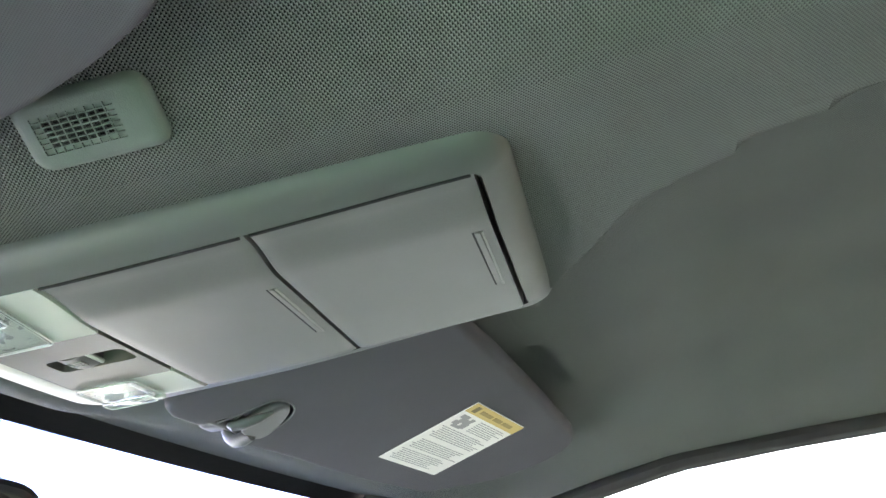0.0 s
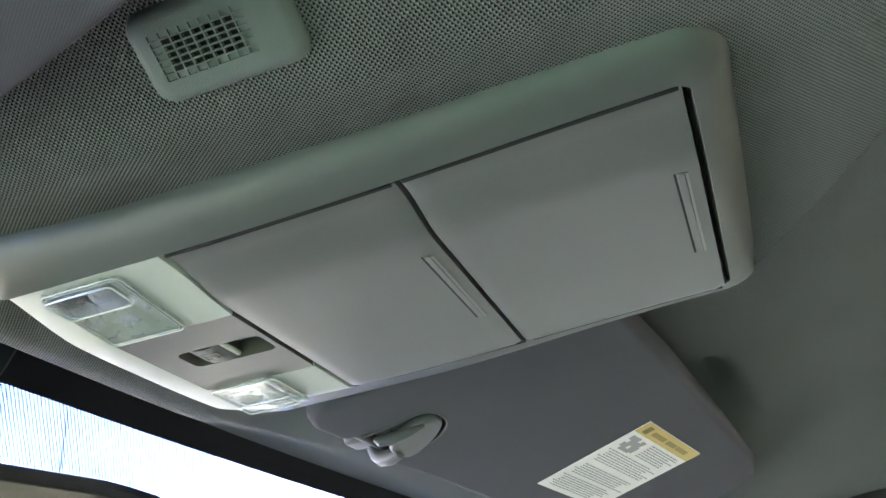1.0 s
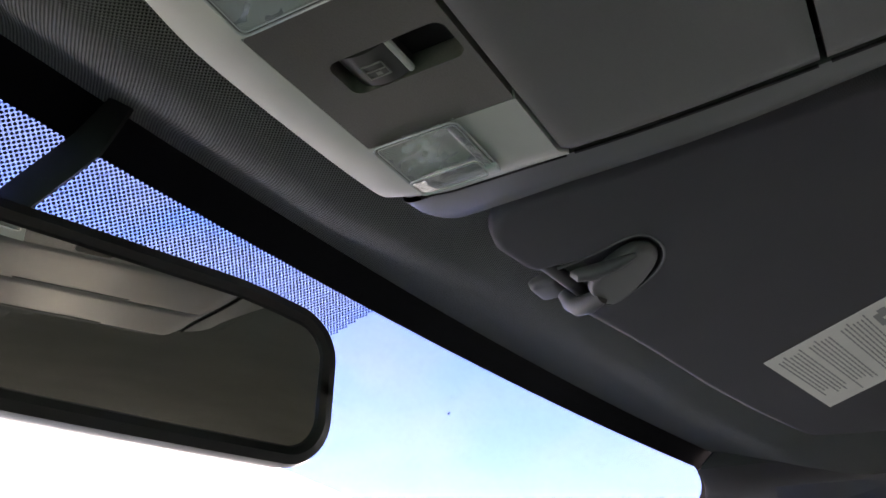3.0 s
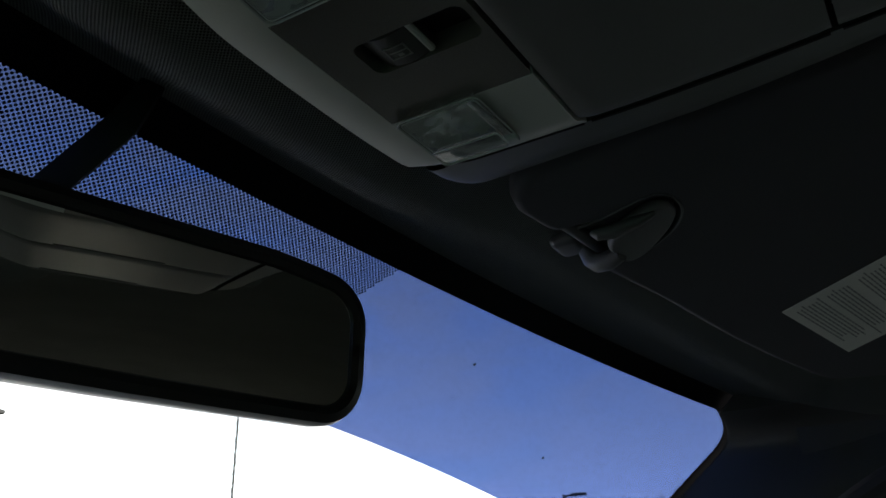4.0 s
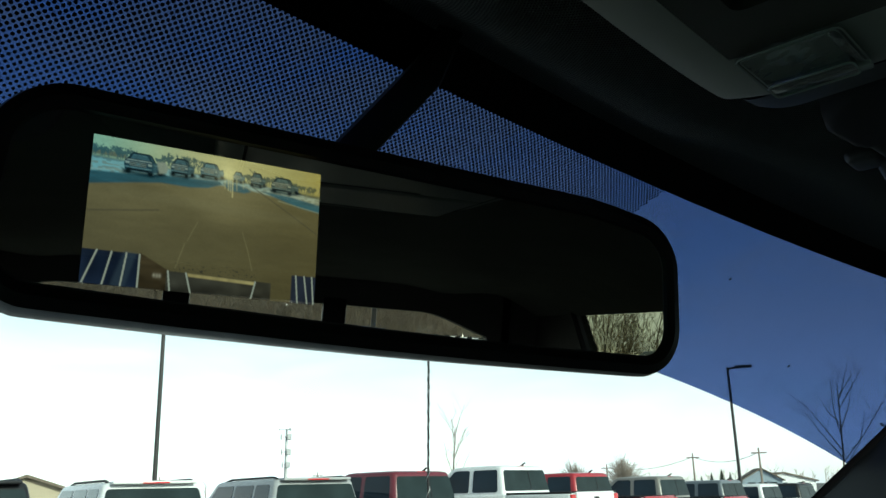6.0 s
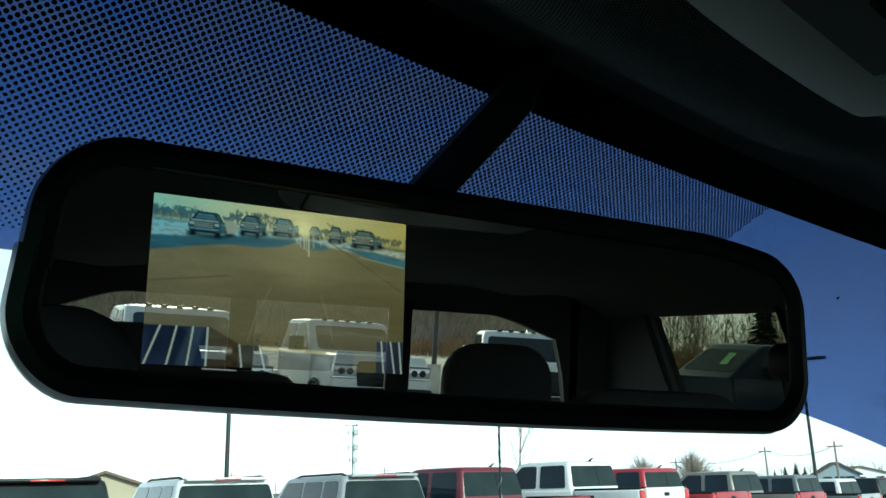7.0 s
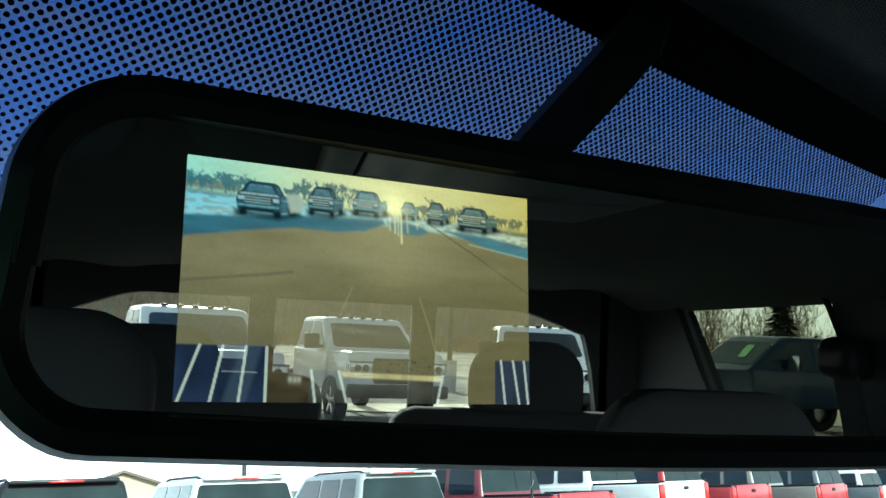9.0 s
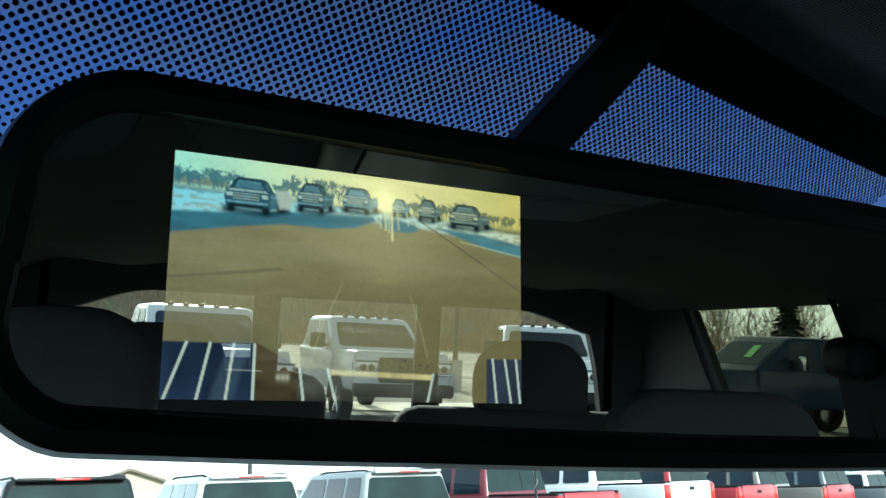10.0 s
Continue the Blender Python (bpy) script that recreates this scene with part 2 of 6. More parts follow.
def part(name, bm, material, parent=None, label="", smooth=True):
    ob = mesh_object(name, bm, material, smooth)
    if parent is not None:
        ob.parent = parent
        ob.matrix_parent_inverse = parent.matrix_world.inverted()
    if label:
        tagged(ob, label)
    return ob


def thing(name, label, category, at=(0, 0, 0), turn=0.0, group="", kind=""):
    ob = new(name)
    ob.empty_display_size = 0.1
    ob.matrix_world = pose(*at, 0, 0, turn)
    bpy.context.view_layer.update()
    return tagged(ob, label, category, group, kind)


def box(bm, lo, hi, bevel=0.0, segments=2, m=None):
    """A box between two corners, with rounded edges."""
    g = bmesh.new()
    bmesh.ops.create_cube(g, size=1)
    for v in g.verts:
        v.co = Vector([(a + b) / 2 + c * (b - a) for a, b, c in zip(lo, hi, v.co)])
    if bevel:
        bmesh.ops.bevel(g, geom=g.edges[:], offset=bevel, segments=segments, profile=0.5, affect="EDGES", clamp_overlap=True)
    if m is not None:
        bmesh.ops.transform(g, matrix=m, verts=g.verts)
    merge(bm, g)
    return bm


def merge(bm, g):
    me = bpy.data.meshes.new("piece")
    g.to_mesh(me)
    g.free()
    bm.from_mesh(me)
    bpy.data.meshes.remove(me)


def new_box(lo, hi, bevel=0.0, segments=2, m=None):
    return box(bmesh.new(), lo, hi, bevel, segments, m)


def prism(outline, fn_low, fn_high, bevel=0.0, segments=3):
    """A slab over a flat outline (x, y) between two height functions of (x, y), its rim rounded."""
    bm = bmesh.new()
    low = [bm.verts.new((x, y, fn_low(x, y))) for x, y in outline]
    high = [bm.verts.new((x, y, fn_high(x, y))) for x, y in outline]
    bm.faces.new(low[::-1])
    bm.faces.new(high)
    rim = []
    for i in range(len(outline)):
        j = (i + 1) % len(outline)
        bm.faces.new((low[i], low[j], high[j], high[i]))
    bmesh.ops.recalc_face_normals(bm, faces=bm.faces[:])
    if bevel:
        rim = [e for e in bm.edges if all(v in low for v in e.verts) or all(v in high for v in e.verts)]
        bmesh.ops.bevel(bm, geom=rim, offset=bevel, segments=segments, profile=0.5, affect="EDGES", clamp_overlap=True)
    return bm


def rounded(x0, y0, x1, y1, r, n=5):
    """The outline of a rectangle with round corners, counter-clockwise."""
    out = []
    for cx, cy, a in ((x1 - r, y1 - r, 0), (x0 + r, y1 - r, 90), (x0 + r, y0 + r, 180), (x1 - r, y0 + r, 270)):
        for k in range(n + 1):
            t = radians(a + 90 * k / n)
            out.append((cx + r * math.cos(t), cy + r * math.sin(t)))
    return out


def sheet(fn, us, vs, thick=None):
    """A surface fn(u, v) -> place over two lists of parameters; thick: an offset vector that gives it a back and a rim."""
    bm = bmesh.new()
    front = [[bm.verts.new(fn(u, v)) for v in vs] for u in us]
    def quads(g, flip):
        for i in range(len(us) - 1):
            for j in range(len(vs) - 1):
                f = (g[i][j], g[i + 1][j], g[i + 1][j + 1], g[i][j + 1])
                bm.faces.new(f[::-1] if flip else f)
    quads(front, False)
    if thick is not None:
        back = [[bm.verts.new(v.co + Vector(thick)) for v in row] for row in front]
        quads(back, True)
        ring = [(i, 0) for i in range(len(us))] + [(len(us) - 1, j) for j in range(1, len(vs))] + [(i, len(vs) - 1) for i in range(len(us) - 2, -1, -1)] + [(0, j) for j in range(len(vs) - 2, 0, -1)]
        for a, b in zip(ring, ring[1:] + ring[:1]):
            bm.faces.new((front[a[0]][a[1]], back[a[0]][a[1]], back[b[0]][b[1]], front[b[0]][b[1]]))
    bmesh.ops.recalc_face_normals(bm, faces=bm.faces[:])
    return bm


def cut_out(bm, hole):
    """The first solid less the second."""
    a, b = (mesh_object("piece", g, None) for g in (bm, hole))
    m = a.modifiers.new("cut", "BOOLEAN")
    m.operation, m.solver, m.object = "DIFFERENCE", "EXACT", b
    bpy.context.view_layer.update()
    me = bpy.data.meshes.new_from_object(a.evaluated_get(bpy.context.evaluated_depsgraph_get()))
    out = bmesh.new()
    out.from_mesh(me)
    for ob in (a, b):
        old = ob.data
        bpy.data.objects.remove(ob)
        bpy.data.meshes.remove(old)
    bpy.data.meshes.remove(me)
    return out


def span(a, b, n):
    return [a + (b - a) * i / n for i in range(n + 1)]


def tube(points, radii, sides=8, bm=None, closed=False):
    """A round bar along points."""
    bm = bm or bmesh.new()
    pts = [Vector(p) for p in points]
    if not isinstance(radii, (list, tuple)):
        radii = [radii] * len(pts)
    rings = []
    side = None
    for i, p in enumerate(pts):
        d = ((pts[(i + 1) % len(pts)] - pts[i - 1]) if closed or 0 < i < len(pts) - 1 else (pts[1] - pts[0] if i == 0 else pts[-1] - pts[-2])).normalized()
        if side is None:
            side = d.orthogonal().normalized()
        side = (side - d * side.dot(d)).normalized()
        up = d.cross(side)
        rings.append([bm.verts.new(p + radii[i] * (math.cos(2 * math.pi * k / sides) * side + math.sin(2 * math.pi * k / sides) * up)) for k in range(sides)])
    n = len(rings)
    for i in range(n if closed else n - 1):
        a, b = rings[i], rings[(i + 1) % n]
        for k in range(sides):
            bm.faces.new((a[k], a[(k + 1) % sides], b[(k + 1) % sides], b[k]))
    if not closed:
        bm.faces.new(rings[0][::-1])
        bm.faces.new(rings[-1])
    return bm


def smooth_step(a, b, v):
    t = min(1.0, max(0.0, (v - a) / (b - a)))
    return t * t * (3 - 2 * t)


# ---- windshield: its own curved face, x across and s down from the top edge ----
RAKE = Vector((0, 0.755, -0.656))
OUT = Vector((0, 0.656, 0.755))


def shield(x, s, lift=0.0):
    k = (x / 0.665) ** 2
    return Vector((x, 0.105 - 0.071 * k, 1.82 - 0.015 * k)) + s * RAKE + lift * OUT


XS = span(-0.80, 0.80, 48)
windshield = thing("window_1", "raked windshield of clear laminated glass with a blue shade band", "window", kind="structure")
part("pane", sheet(lambda x, s: shield(x, s, 0.006), XS, span(-0.05, 1.02, 24), 0.005 * OUT), WINDSHIELD, windshield, "clear windshield glass").visible_shadow = False


def tint_edge(x):
    y = 0.1815 + 0.0045 * smooth_step(-0.1, 0.2, x) - 0.010 * (x / 0.715) ** 2
    return (y - 0.105 + 0.071 * (x / 0.665) ** 2) / 0.755


part("shade_band", sheet(lambda x, v: shield(x, -0.05 + v * (tint_edge(x) + 0.05), 0.004), XS, span(0, 1, 8), 0.0005 * OUT), TINT, windshield, "deep blue tinted shade band").visible_shadow = False


def glass_side(s):
    """How far out the clear glass reaches on its passenger side, with a round upper corner."""
    return 0.729 - 0.057 * max(0.0, 1 - s / 0.05) ** 3 - 0.08 * max(0.0, min(s, 0.25) - 0.05)


bm = sheet(lambda x, v: shield(x, -0.05 + 0.0518 * v, 0.002), XS, span(0, 1, 4), 0.0008 * OUT)
part("frit_band", bm, FRIT, windshield, "black ceramic band along the top edge")
for sign in (-1, 1):
    bm = sheet(lambda s, v: shield(sign * (glass_side(s) + v * (0.83 - glass_side(s))), s, 0.002), [0.05 * (i / 10) for i in range(11)] + span(0.08, 0.6, 14), span(0, 1, 2), 0.0008 * OUT)
    part("frit_side_band", bm, FRIT, windshield, "black ceramic band beside the pillar")
bm = sheet(lambda x, s: shield(x - 0.29 * max(0, s), s, 0.0015), [0.002, 0.008], span(-0.01, 0.10, 6), 0.0008 * OUT)
part("frit_mount_patch", bm, FRIT, windshield, "black ceramic patch behind the mirror arm")

for x, s, r in ((0.492, 0.1005, 0.0014), (0.334, 0.0412, 0.0012), (0.7105, 0.1478, 0.0018), (0.7065, 0.1462, 0.0015), (0.7150, 0.1482, 0.0015), (0.7120, 0.1446, 0.0010)):
    bm = bmesh.new()
    bm.faces.new([bm.verts.new(shield(x + r * math.cos(a) * (1 + 0.3 * math.sin(3 * a)), s + r * math.sin(a), 0.0012)) for a in span(0, 2 * math.pi * 11 / 12, 11)])
    part("glass_speck", bm, GAP, windshield, "small dark speck on the glass")

# rows of small printed dots, finer towards the lower edge
verts, faces = [], []
for row in range(72):
    s = 0.0022 + row * 0.00132
    fade = max(0.0, (s - 0.035) / 0.06)
    r = 0.00076 - 0.00034 * min(1, fade)
    for i in range(-80, 82):
        x = 0.0028 * (i + 0.5 * (row % 2))
        if not (-0.19 - 0.12 * (0.05 - s) < x < 0.212 - 0.55 * s) or 0.002 - 0.3 * s < x < 0.008 - 0.28 * s:
            continue
        k = len(verts)
        for c in range(9):
            a = 2 * math.pi * c / 9
            verts.append(shield(x + r * math.cos(a), s + r * math.sin(a), 0.003))
        faces.append(range(k, k + 9))
me = bpy.data.meshes.new("dot_print")
me.from_pydata(verts, [], faces)
me.materials.append(FRIT)
dots = new("dot_print", me)
dots.parent = windshield
tagged(dots, "band of small black printed dots", kind="stuff")

# ---- headliner ----
def front_edge(x):
    p = shield(x, -0.019, 0.0)
    return p.y, p.z


def side_edge(y):
    """Height at which the headliner meets the door window's seal."""
    pts = [(-0.9, 1.818), (-0.61, 1.809), (-0.508, 1.8085), (-0.355, 1.803), (-0.275, 1.792), (-0.208, 1.779), (-0.15, 1.774)]
    if y <= pts[0][0]:
        return pts[0][1]
    for (a, p), (b, q) in zip(pts, pts[1:]):
        if y <= b:
            return p + (q - p) * (y - a) / (b - a)
    return 1.774


def ceiling_z(x, y):
    high = 1.915 - 0.105 * max(0.0, abs(x) - 0.32) ** 2 / 0.16 - 0.055 * smooth_step(-0.7, -1.7, y) * smooth_step(0.66, 0.45, abs(x))
    high += (side_edge(y) - 1.8126) * smooth_step(0.50, 0.715, abs(x))
    # a soft valley where the flat roof turns down towards the door window
    high += 0.016 * math.exp(-((x - 0.44 - 1.2 * max(0.0, y + 0.38)) / 0.055) ** 2) * smooth_step(-0.75, -0.45, y)
    # the niche above the visor, with a deeper finger pocket behind its rear edge
    niche = 1.8107 - (0.0851 * (abs(x) - 0.3538) + 0.2119 * (y + 0.1273)) / 0.9736 + 0.0275
    edge = -0.219 - 0.133 * (x - 0.274)
    pocket = smooth_step(0.345, 0.385, x) * smooth_step(0.54, 0.44, x) * smooth_step(edge - 0.028, edge + 0.006, y) * smooth_step(-0.12, -0.16, y)
    k = max(0.0, min(1.0, 0.5 + (high - niche) / 0.03))
    high = high + (niche - high) * k - 0.015 * k * (1 - k) + 0.024 * pocket
    # the pad round the console: its rear edge runs slantwise, crisp beside the console and soft towards the driver
    t = smooth_step(-0.005, -0.05, x)
    rear = -0.270 - 0.57 * (0.1 - max(0.0, min(x, 0.1))) - 2.2 * min(0.06, max(0.0, -x))
    front = smooth_step(-0.16, -0.06, y)
    inside = smooth_step(0.130 + 0.028 * front, 0.109 + 0.010 * front, x) * smooth_step(-0.235, -0.175, x) * smooth_step(rear - 0.012 - 0.08 * t, rear + 0.002 + 0.02 * t, y)
    low = 1.8140 + 0.62 * max(0.0, -0.1225 - max(x, -0.19)) + 0.004 * smooth_step(-0.29, -0.36, y)
    z = high + (low - high) * inside
    fy, fz = front_edge(x)
    near = fz - 0.015 * smooth_step(0.0, 0.085, fy - y)
    if y > fy - 0.16:
        t = smooth_step(fy - 0.16, fy - 0.05, y)
        target = near - 0.004 * math.sin(math.pi * min(1, max(0, (fy - y) / 0.1)))
        side = smooth_step(0.09, 0.2, abs(x))
        z = z + (target - z) * t * (side + (1 - side) * smooth_step(fy - 0.07, fy - 0.005, y))
    # a soft roll of cloth between the console's lip and the glass
    return z - 0.007 * smooth_step(0.005, 0.035, y) * smooth_step(fy - 0.004, fy - 0.045, y) * smooth_step(0.24, 0.10, abs(x))


XC = sorted(set([round(-0.74 + 0.02 * i, 4) for i in range(75)] + [round(0.30 + 0.005 * i, 4) for i in range(60)] + [round(0.09 + 0.0025 * i, 4) for i in range(22)] + [round(-0.24 + 0.008 * i, 4) for i in range(56)] + [round(-0.08 + 0.004 * i, 4) for i in range(42)]))
def ceiling_place(x, v):
    fy, fz = front_edge(x)
    if v > 1:
        y = fy - (2 - v) * 0.46
    else:
        y = -1.80 + (fy - 0.46 + 1.80) * v
    if v >= 2:
        return Vector((x, fy, fz))
    return Vector((x, y, ceiling_z(x, y)))


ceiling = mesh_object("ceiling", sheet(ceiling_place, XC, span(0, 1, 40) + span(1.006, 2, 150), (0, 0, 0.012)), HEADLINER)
tagged(ceiling, "grey knitted cloth headliner moulded round an overhead console", "ceiling", kind="structure")
def roof_place(x, v):
    front = shield(x, -0.045, 0.012)
    y = -1.86 + (front.y + 1.86) * v
    high = 1.950 - 0.135 * (abs(x) / 0.8) ** 4
    return Vector((x, y, high + (front.z - high) * smooth_step(0.88, 1.0, v)))


roof = mesh_object("roof_panel", sheet(roof_place, span(-0.8, 0.8, 24), span(0, 1, 40), (0, 0, 0.012)), CABIN)
tagged(roof, "plain steel roof above the headliner", "roof", kind="structure")

# ---- cabin shell ----
def window_top(y):
    """Height of the door window's upper edge."""
    pts = [(-0.95, 1.802), (-0.5, 1.804), (-0.365, 1.800), (-0.295, 1.789), (-0.224, 1.777), (-0.09, 1.724), (0.012, 1.662), (0.72, 1.16)]
    for (a, p), (b, q) in zip(pts, pts[1:]):
        if y <= b:
            return p + (q - p) * max(0.0, (y - a)) / (b - a)
    return 1.15


def rear_edge(z):
    """How far back the middle pillar reaches, by height."""
    return -0.800 - 0.130 * smooth_step(1.52, 1.68, z) - 0.055 * smooth_step(1.730, 1.815, z)


def wall_strips(sign):
    bm = bmesh.new()
    x = sign * 0.735
    t = (sign * 0.03, 0, 0)
    merge(bm, sheet(lambda y, v: (x, y, 0.45 + v * 0.70), span(-1.80, 1.0, 12), span(0, 1, 2), t))
    merge(bm, sheet(lambda y, v: (x - sign * 0.02 * v, y, window_top(y) + v * (1.86 - window_top(y))), span(-0.70, -0.03, 30), span(0, 1, 3), t))
    merge(bm, sheet(lambda v, w: (x, rear_edge(1.15 + v * 0.70) * (1 - w) - 0.701 * w, 1.15 + v * 0.70), span(0, 1, 12), span(0, 1, 4), t))
    merge(bm, sheet(lambda v, w: (x, -1.82 + w * min(0.55, 0.27 + 0.61 * (1 - v)), 1.15 + v * 0.70), span(0, 1, 14), span(0, 1, 3), t))
    merge(bm, sheet(lambda y, v: (x, y, 1.825 + v * 0.03), span(-1.56, -0.90, 4), span(0, 1, 1), t))
    return bm


for sign, side in ((1, "right"), (-1, "left")):
    wall = mesh_object("wall_" + side, wall_strips(sign), CABIN)
    tagged(wall, "plain dark plastic door and pillar trim", "wall", kind="structure")
    pane = thing("window_2" if sign > 0 else "window_3", "clear front door window with a black rubber seal", "window", kind="structure")
    part("pane", sheet(lambda y, v: (sign * 0.75, y, 1.13 + v * (window_top(y) + 0.006 - 1.13)), span(-0.72, 0.70, 30), span(0, 1, 4), (sign * 0.004, 0, 0)), PRIVACY if sign > 0 else GREEN_GLASS, pane).visible_shadow = False
    part("seal", tube([(sign * 0.722, y, window_top(y) - 0.001) for y in span(-0.70, 0.5, 44)], 0.0115, 10), RUBBER, pane, "black rubber window seal")
    part("seal", tube([(sign * 0.731, y, window_top(y) - 0.0065) for y in span(-0.70, 0.5, 44)], 0.0075, 8), RUBBER, pane, "black inner window seal")
    back = thing("window_4" if sign > 0 else "window_5", "rear door window with a dark frame", "window", kind="structure")
    part("pane", new_box((sign * 0.748, -1.62, 1.13), (sign * 0.752, -0.78, 1.84)), REAR_DOOR_GLASS, back).visible_shadow = False
    part("frame", tube([(sign * 0.731, -1.265, 1.15), (sign * 0.731, -1.27, 1.52), (sign * 0.731, -1.385, 1.66), (sign * 0.731, -1.522, 1.82), (sign * 0.728, -0.988, 1.82), (sign * 0.728, -0.940, 1.745), (sign * 0.728, -0.915, 1.64), (sign * 0.728, -0.805, 1.52), (sign * 0.728, -0.80, 1.15)], 0.006, 6), RUBBER, back, "black window frame")

    # A-pillar trim between the windshield's side and the door window
    def pillar(v, w):
        s = -0.03 + 0.9 * v * v
        a = shield(sign * (glass_side(max(0, s)) + 0.004), s, -0.004)
        z = a.z
        y_door = 0.012 + (1.646 - z) / 0.70 if z < 1.646 else -0.09 + (1.715 - z) / 0.676 if z < 1.715 else -0.09 + (1.715 - z) / 0.448 if z < 1.775 else max(-0.30, -0.224 + (1.775 - z) / 0.2)
        b = Vector((sign * 0.728, y_door - 0.004, z))
        bulge = 0.018 * math.sin(math.pi * w) * smooth_step(0.02, 0.16, s)
        return a.lerp(b, w) + Vector((-sign * bulge, -bulge * 0.6, 0))
    trim = mesh_object("pillar_trim", sheet(pillar, span(0, 1, 60), span(0, 1, 8), (sign * 0.004, 0.004, 0)), TRIM)
    tagged(trim, "dark grey plastic trim on the windshield pillar", "pillar trim", kind="structure")

    handle = thing("grab_handle", "dark grey curved grab handle on the windshield pillar", "grab handle", (sign * 0.71, 0.11, 1.64), 0, "grab handles")
    part("grip", tube([(sign * 0.712, 0.075, 1.668), (sign * 0.690, 0.085, 1.668), (sign * 0.682, 0.115, 1.640), (sign * 0.684, 0.20, 1.560), (sign * 0.694, 0.235, 1.530), (sign * 0.714, 0.24, 1.528)], [0.012, 0.011, 0.010, 0.010, 0.011, 0.012], 10), TRIM, handle)

rear = thing("window_6", "sliding rear window of three tinted panes in a black frame", "window", kind="structure")
PANES = ((-0.64, -0.197), (-0.139, 0.178), (0.233, 0.64))
for a, b in PANES:
    part("pane", new_box((a, -1.765, 1.22), (b, -1.761, 1.80)), REAR_GLASS, rear).visible_shadow = False
for a, b in ((-0.199, -0.137), (0.176, 0.235)):
    part("mullion", new_box((a, -1.775, 1.2), (b, -1.748, 1.812), 0.006), BLACK, rear, "black upright between the panes")


def rear_top(x):
    return 1.795 - 0.06 * smooth_step(0.42, 0.66, abs(x)) - 0.3 * smooth_step(0.60, 0.66, abs(x))


bm = sheet(lambda x, v: (x, -1.752, rear_top(x) + v * (1.87 - rear_top(x))), span(-0.66, 0.66, 66), span(0, 1, 2), (0, -0.03, 0))
for sign in (-1, 1):
    merge(bm, sheet(lambda x, v: (sign * x, -1.752, 0.45 + v * 1.42), span(0.64, 0.75, 2), span(0, 1, 2), (0, -0.03, 0)))
merge(bm, sheet(lambda x, v: (x, -1.752, 0.45 + v * 0.78), span(-0.64, 0.64, 4), span(0, 1, 2), (0, -0.03, 0)))
tagged(mesh_object("wall_rear", bm, CABIN), "dark rear cabin wall with an opening for the window", "wall", kind="structure")
tagged(mesh_object("floor", new_box((-0.75, -1.79, 0.40), (0.75, 1.0, 0.45)), CARPET), "dark carpeted cabin floor", "floor", kind="structure")
bm = sheet(lambda x, y: (x, y, 1.08 + 0.05 * math.sin(math.pi * (y - 0.3) / 0.9) - 0.25 * smooth_step(0.36, 0.28, y)), span(-0.74, 0.74, 12), span(0.28, 1.0, 14), (0, 0, -0.03))
merge(bm, sheet(lambda x, z: (x, 0.3 - 0.1 * (z - 0.45), z), span(-0.74, 0.74, 4), span(0.45, 0.84, 4), (0, 0.03, 0)))
tagged(mesh_object("dashboard", bm, CABIN), "dark plain dashboard below the windshield", "dashboard", kind="structure")
# Unseen hood; its silver is made up to bounce light up into the cabin
bm = sheet(lambda x, y: (x, y, 1.14 - 0.10 * (x / 0.95) ** 2 - 0.08 * (y - 0.95) ** 2), span(-0.95, 1.25, 14), span(0.93, 2.1, 10), (0, 0, -0.05))
for x in (-0.95, 1.22):
    merge(bm, sheet(lambda y, z: (x, y, z), span(0.93, 2.1, 2), span(0.3, 1.05, 2), (0.03, 0, 0)))
tagged(mesh_object("hood", bm, PAINTS["silver"]), "unseen plain hood in front of the windshield, silver to bounce light", "hood", kind="structure")

# ---- seats ----
def seat(at, width, top, label, group, rest=0.118, drop=0.98):
    """A seat: cushion, backrest and a headrest on two posts."""
    t = thing("car_seat", label, "seat", at, 0, group)
    x, y, _ = at
    w = width / 2
    part("cushion", new_box((x - w, y, 0.75), (x + w, y + 0.5, 0.92), 0.05, 3), DARK_CLOTH, t)
    part("base", new_box((x - w + 0.04, y, 0.449), (x + w - 0.04, y + 0.44, 0.77), 0.02), CABIN, t, "dark seat base")
    part("backrest", new_box((-w, -0.07, 0), (w, 0.07, top - drop), 0.05, 3, pose(x, y, 0.85, 10, 0, 0)), DARK_CLOTH, t)
    hx, hy = x, y - 0.13
    bm = bmesh.new()
    outline = rounded(-rest, 0, rest, 0.19, 0.075, 6)
    lo = [bm.verts.new((hx + a, hy + 0.05 - 0.012 * abs(a) / 0.118, top - 0.19 + b)) for a, b in outline]
    hi = [bm.verts.new((hx + a * 0.95, hy - 0.05, top - 0.19 + b * 0.97)) for a, b in outline]
    bm.faces.new(lo)
    bm.faces.new(hi[::-1])
    for i in range(len(outline)):
        j = (i + 1) % len(outline)
        bm.faces.new((lo[j], lo[i], hi[i], hi[j]))
    bmesh.ops.recalc_face_normals(bm, faces=bm.faces[:])
    bmesh.ops.bevel(bm, geom=[e for e in bm.edges if all(v in lo for v in e.verts) or all(v in hi for v in e.verts)], offset=0.022, segments=3, profile=0.5, affect="EDGES")
    part("headrest", bm, DARK_CLOTH, t, "dark rounded headrest")
    for k in (-0.05, 0.05):
        part("headrest_post", tube([(hx + k, hy, top - 0.26), (hx + k, hy, top - 0.17)], 0.006), CHROME_TRIM, t, "thin steel post")
    return t


seat((0.375, -1.33, 0.45), 0.56, 1.725, "dark cloth rear bench seat with a rounded headrest", "rear seats")
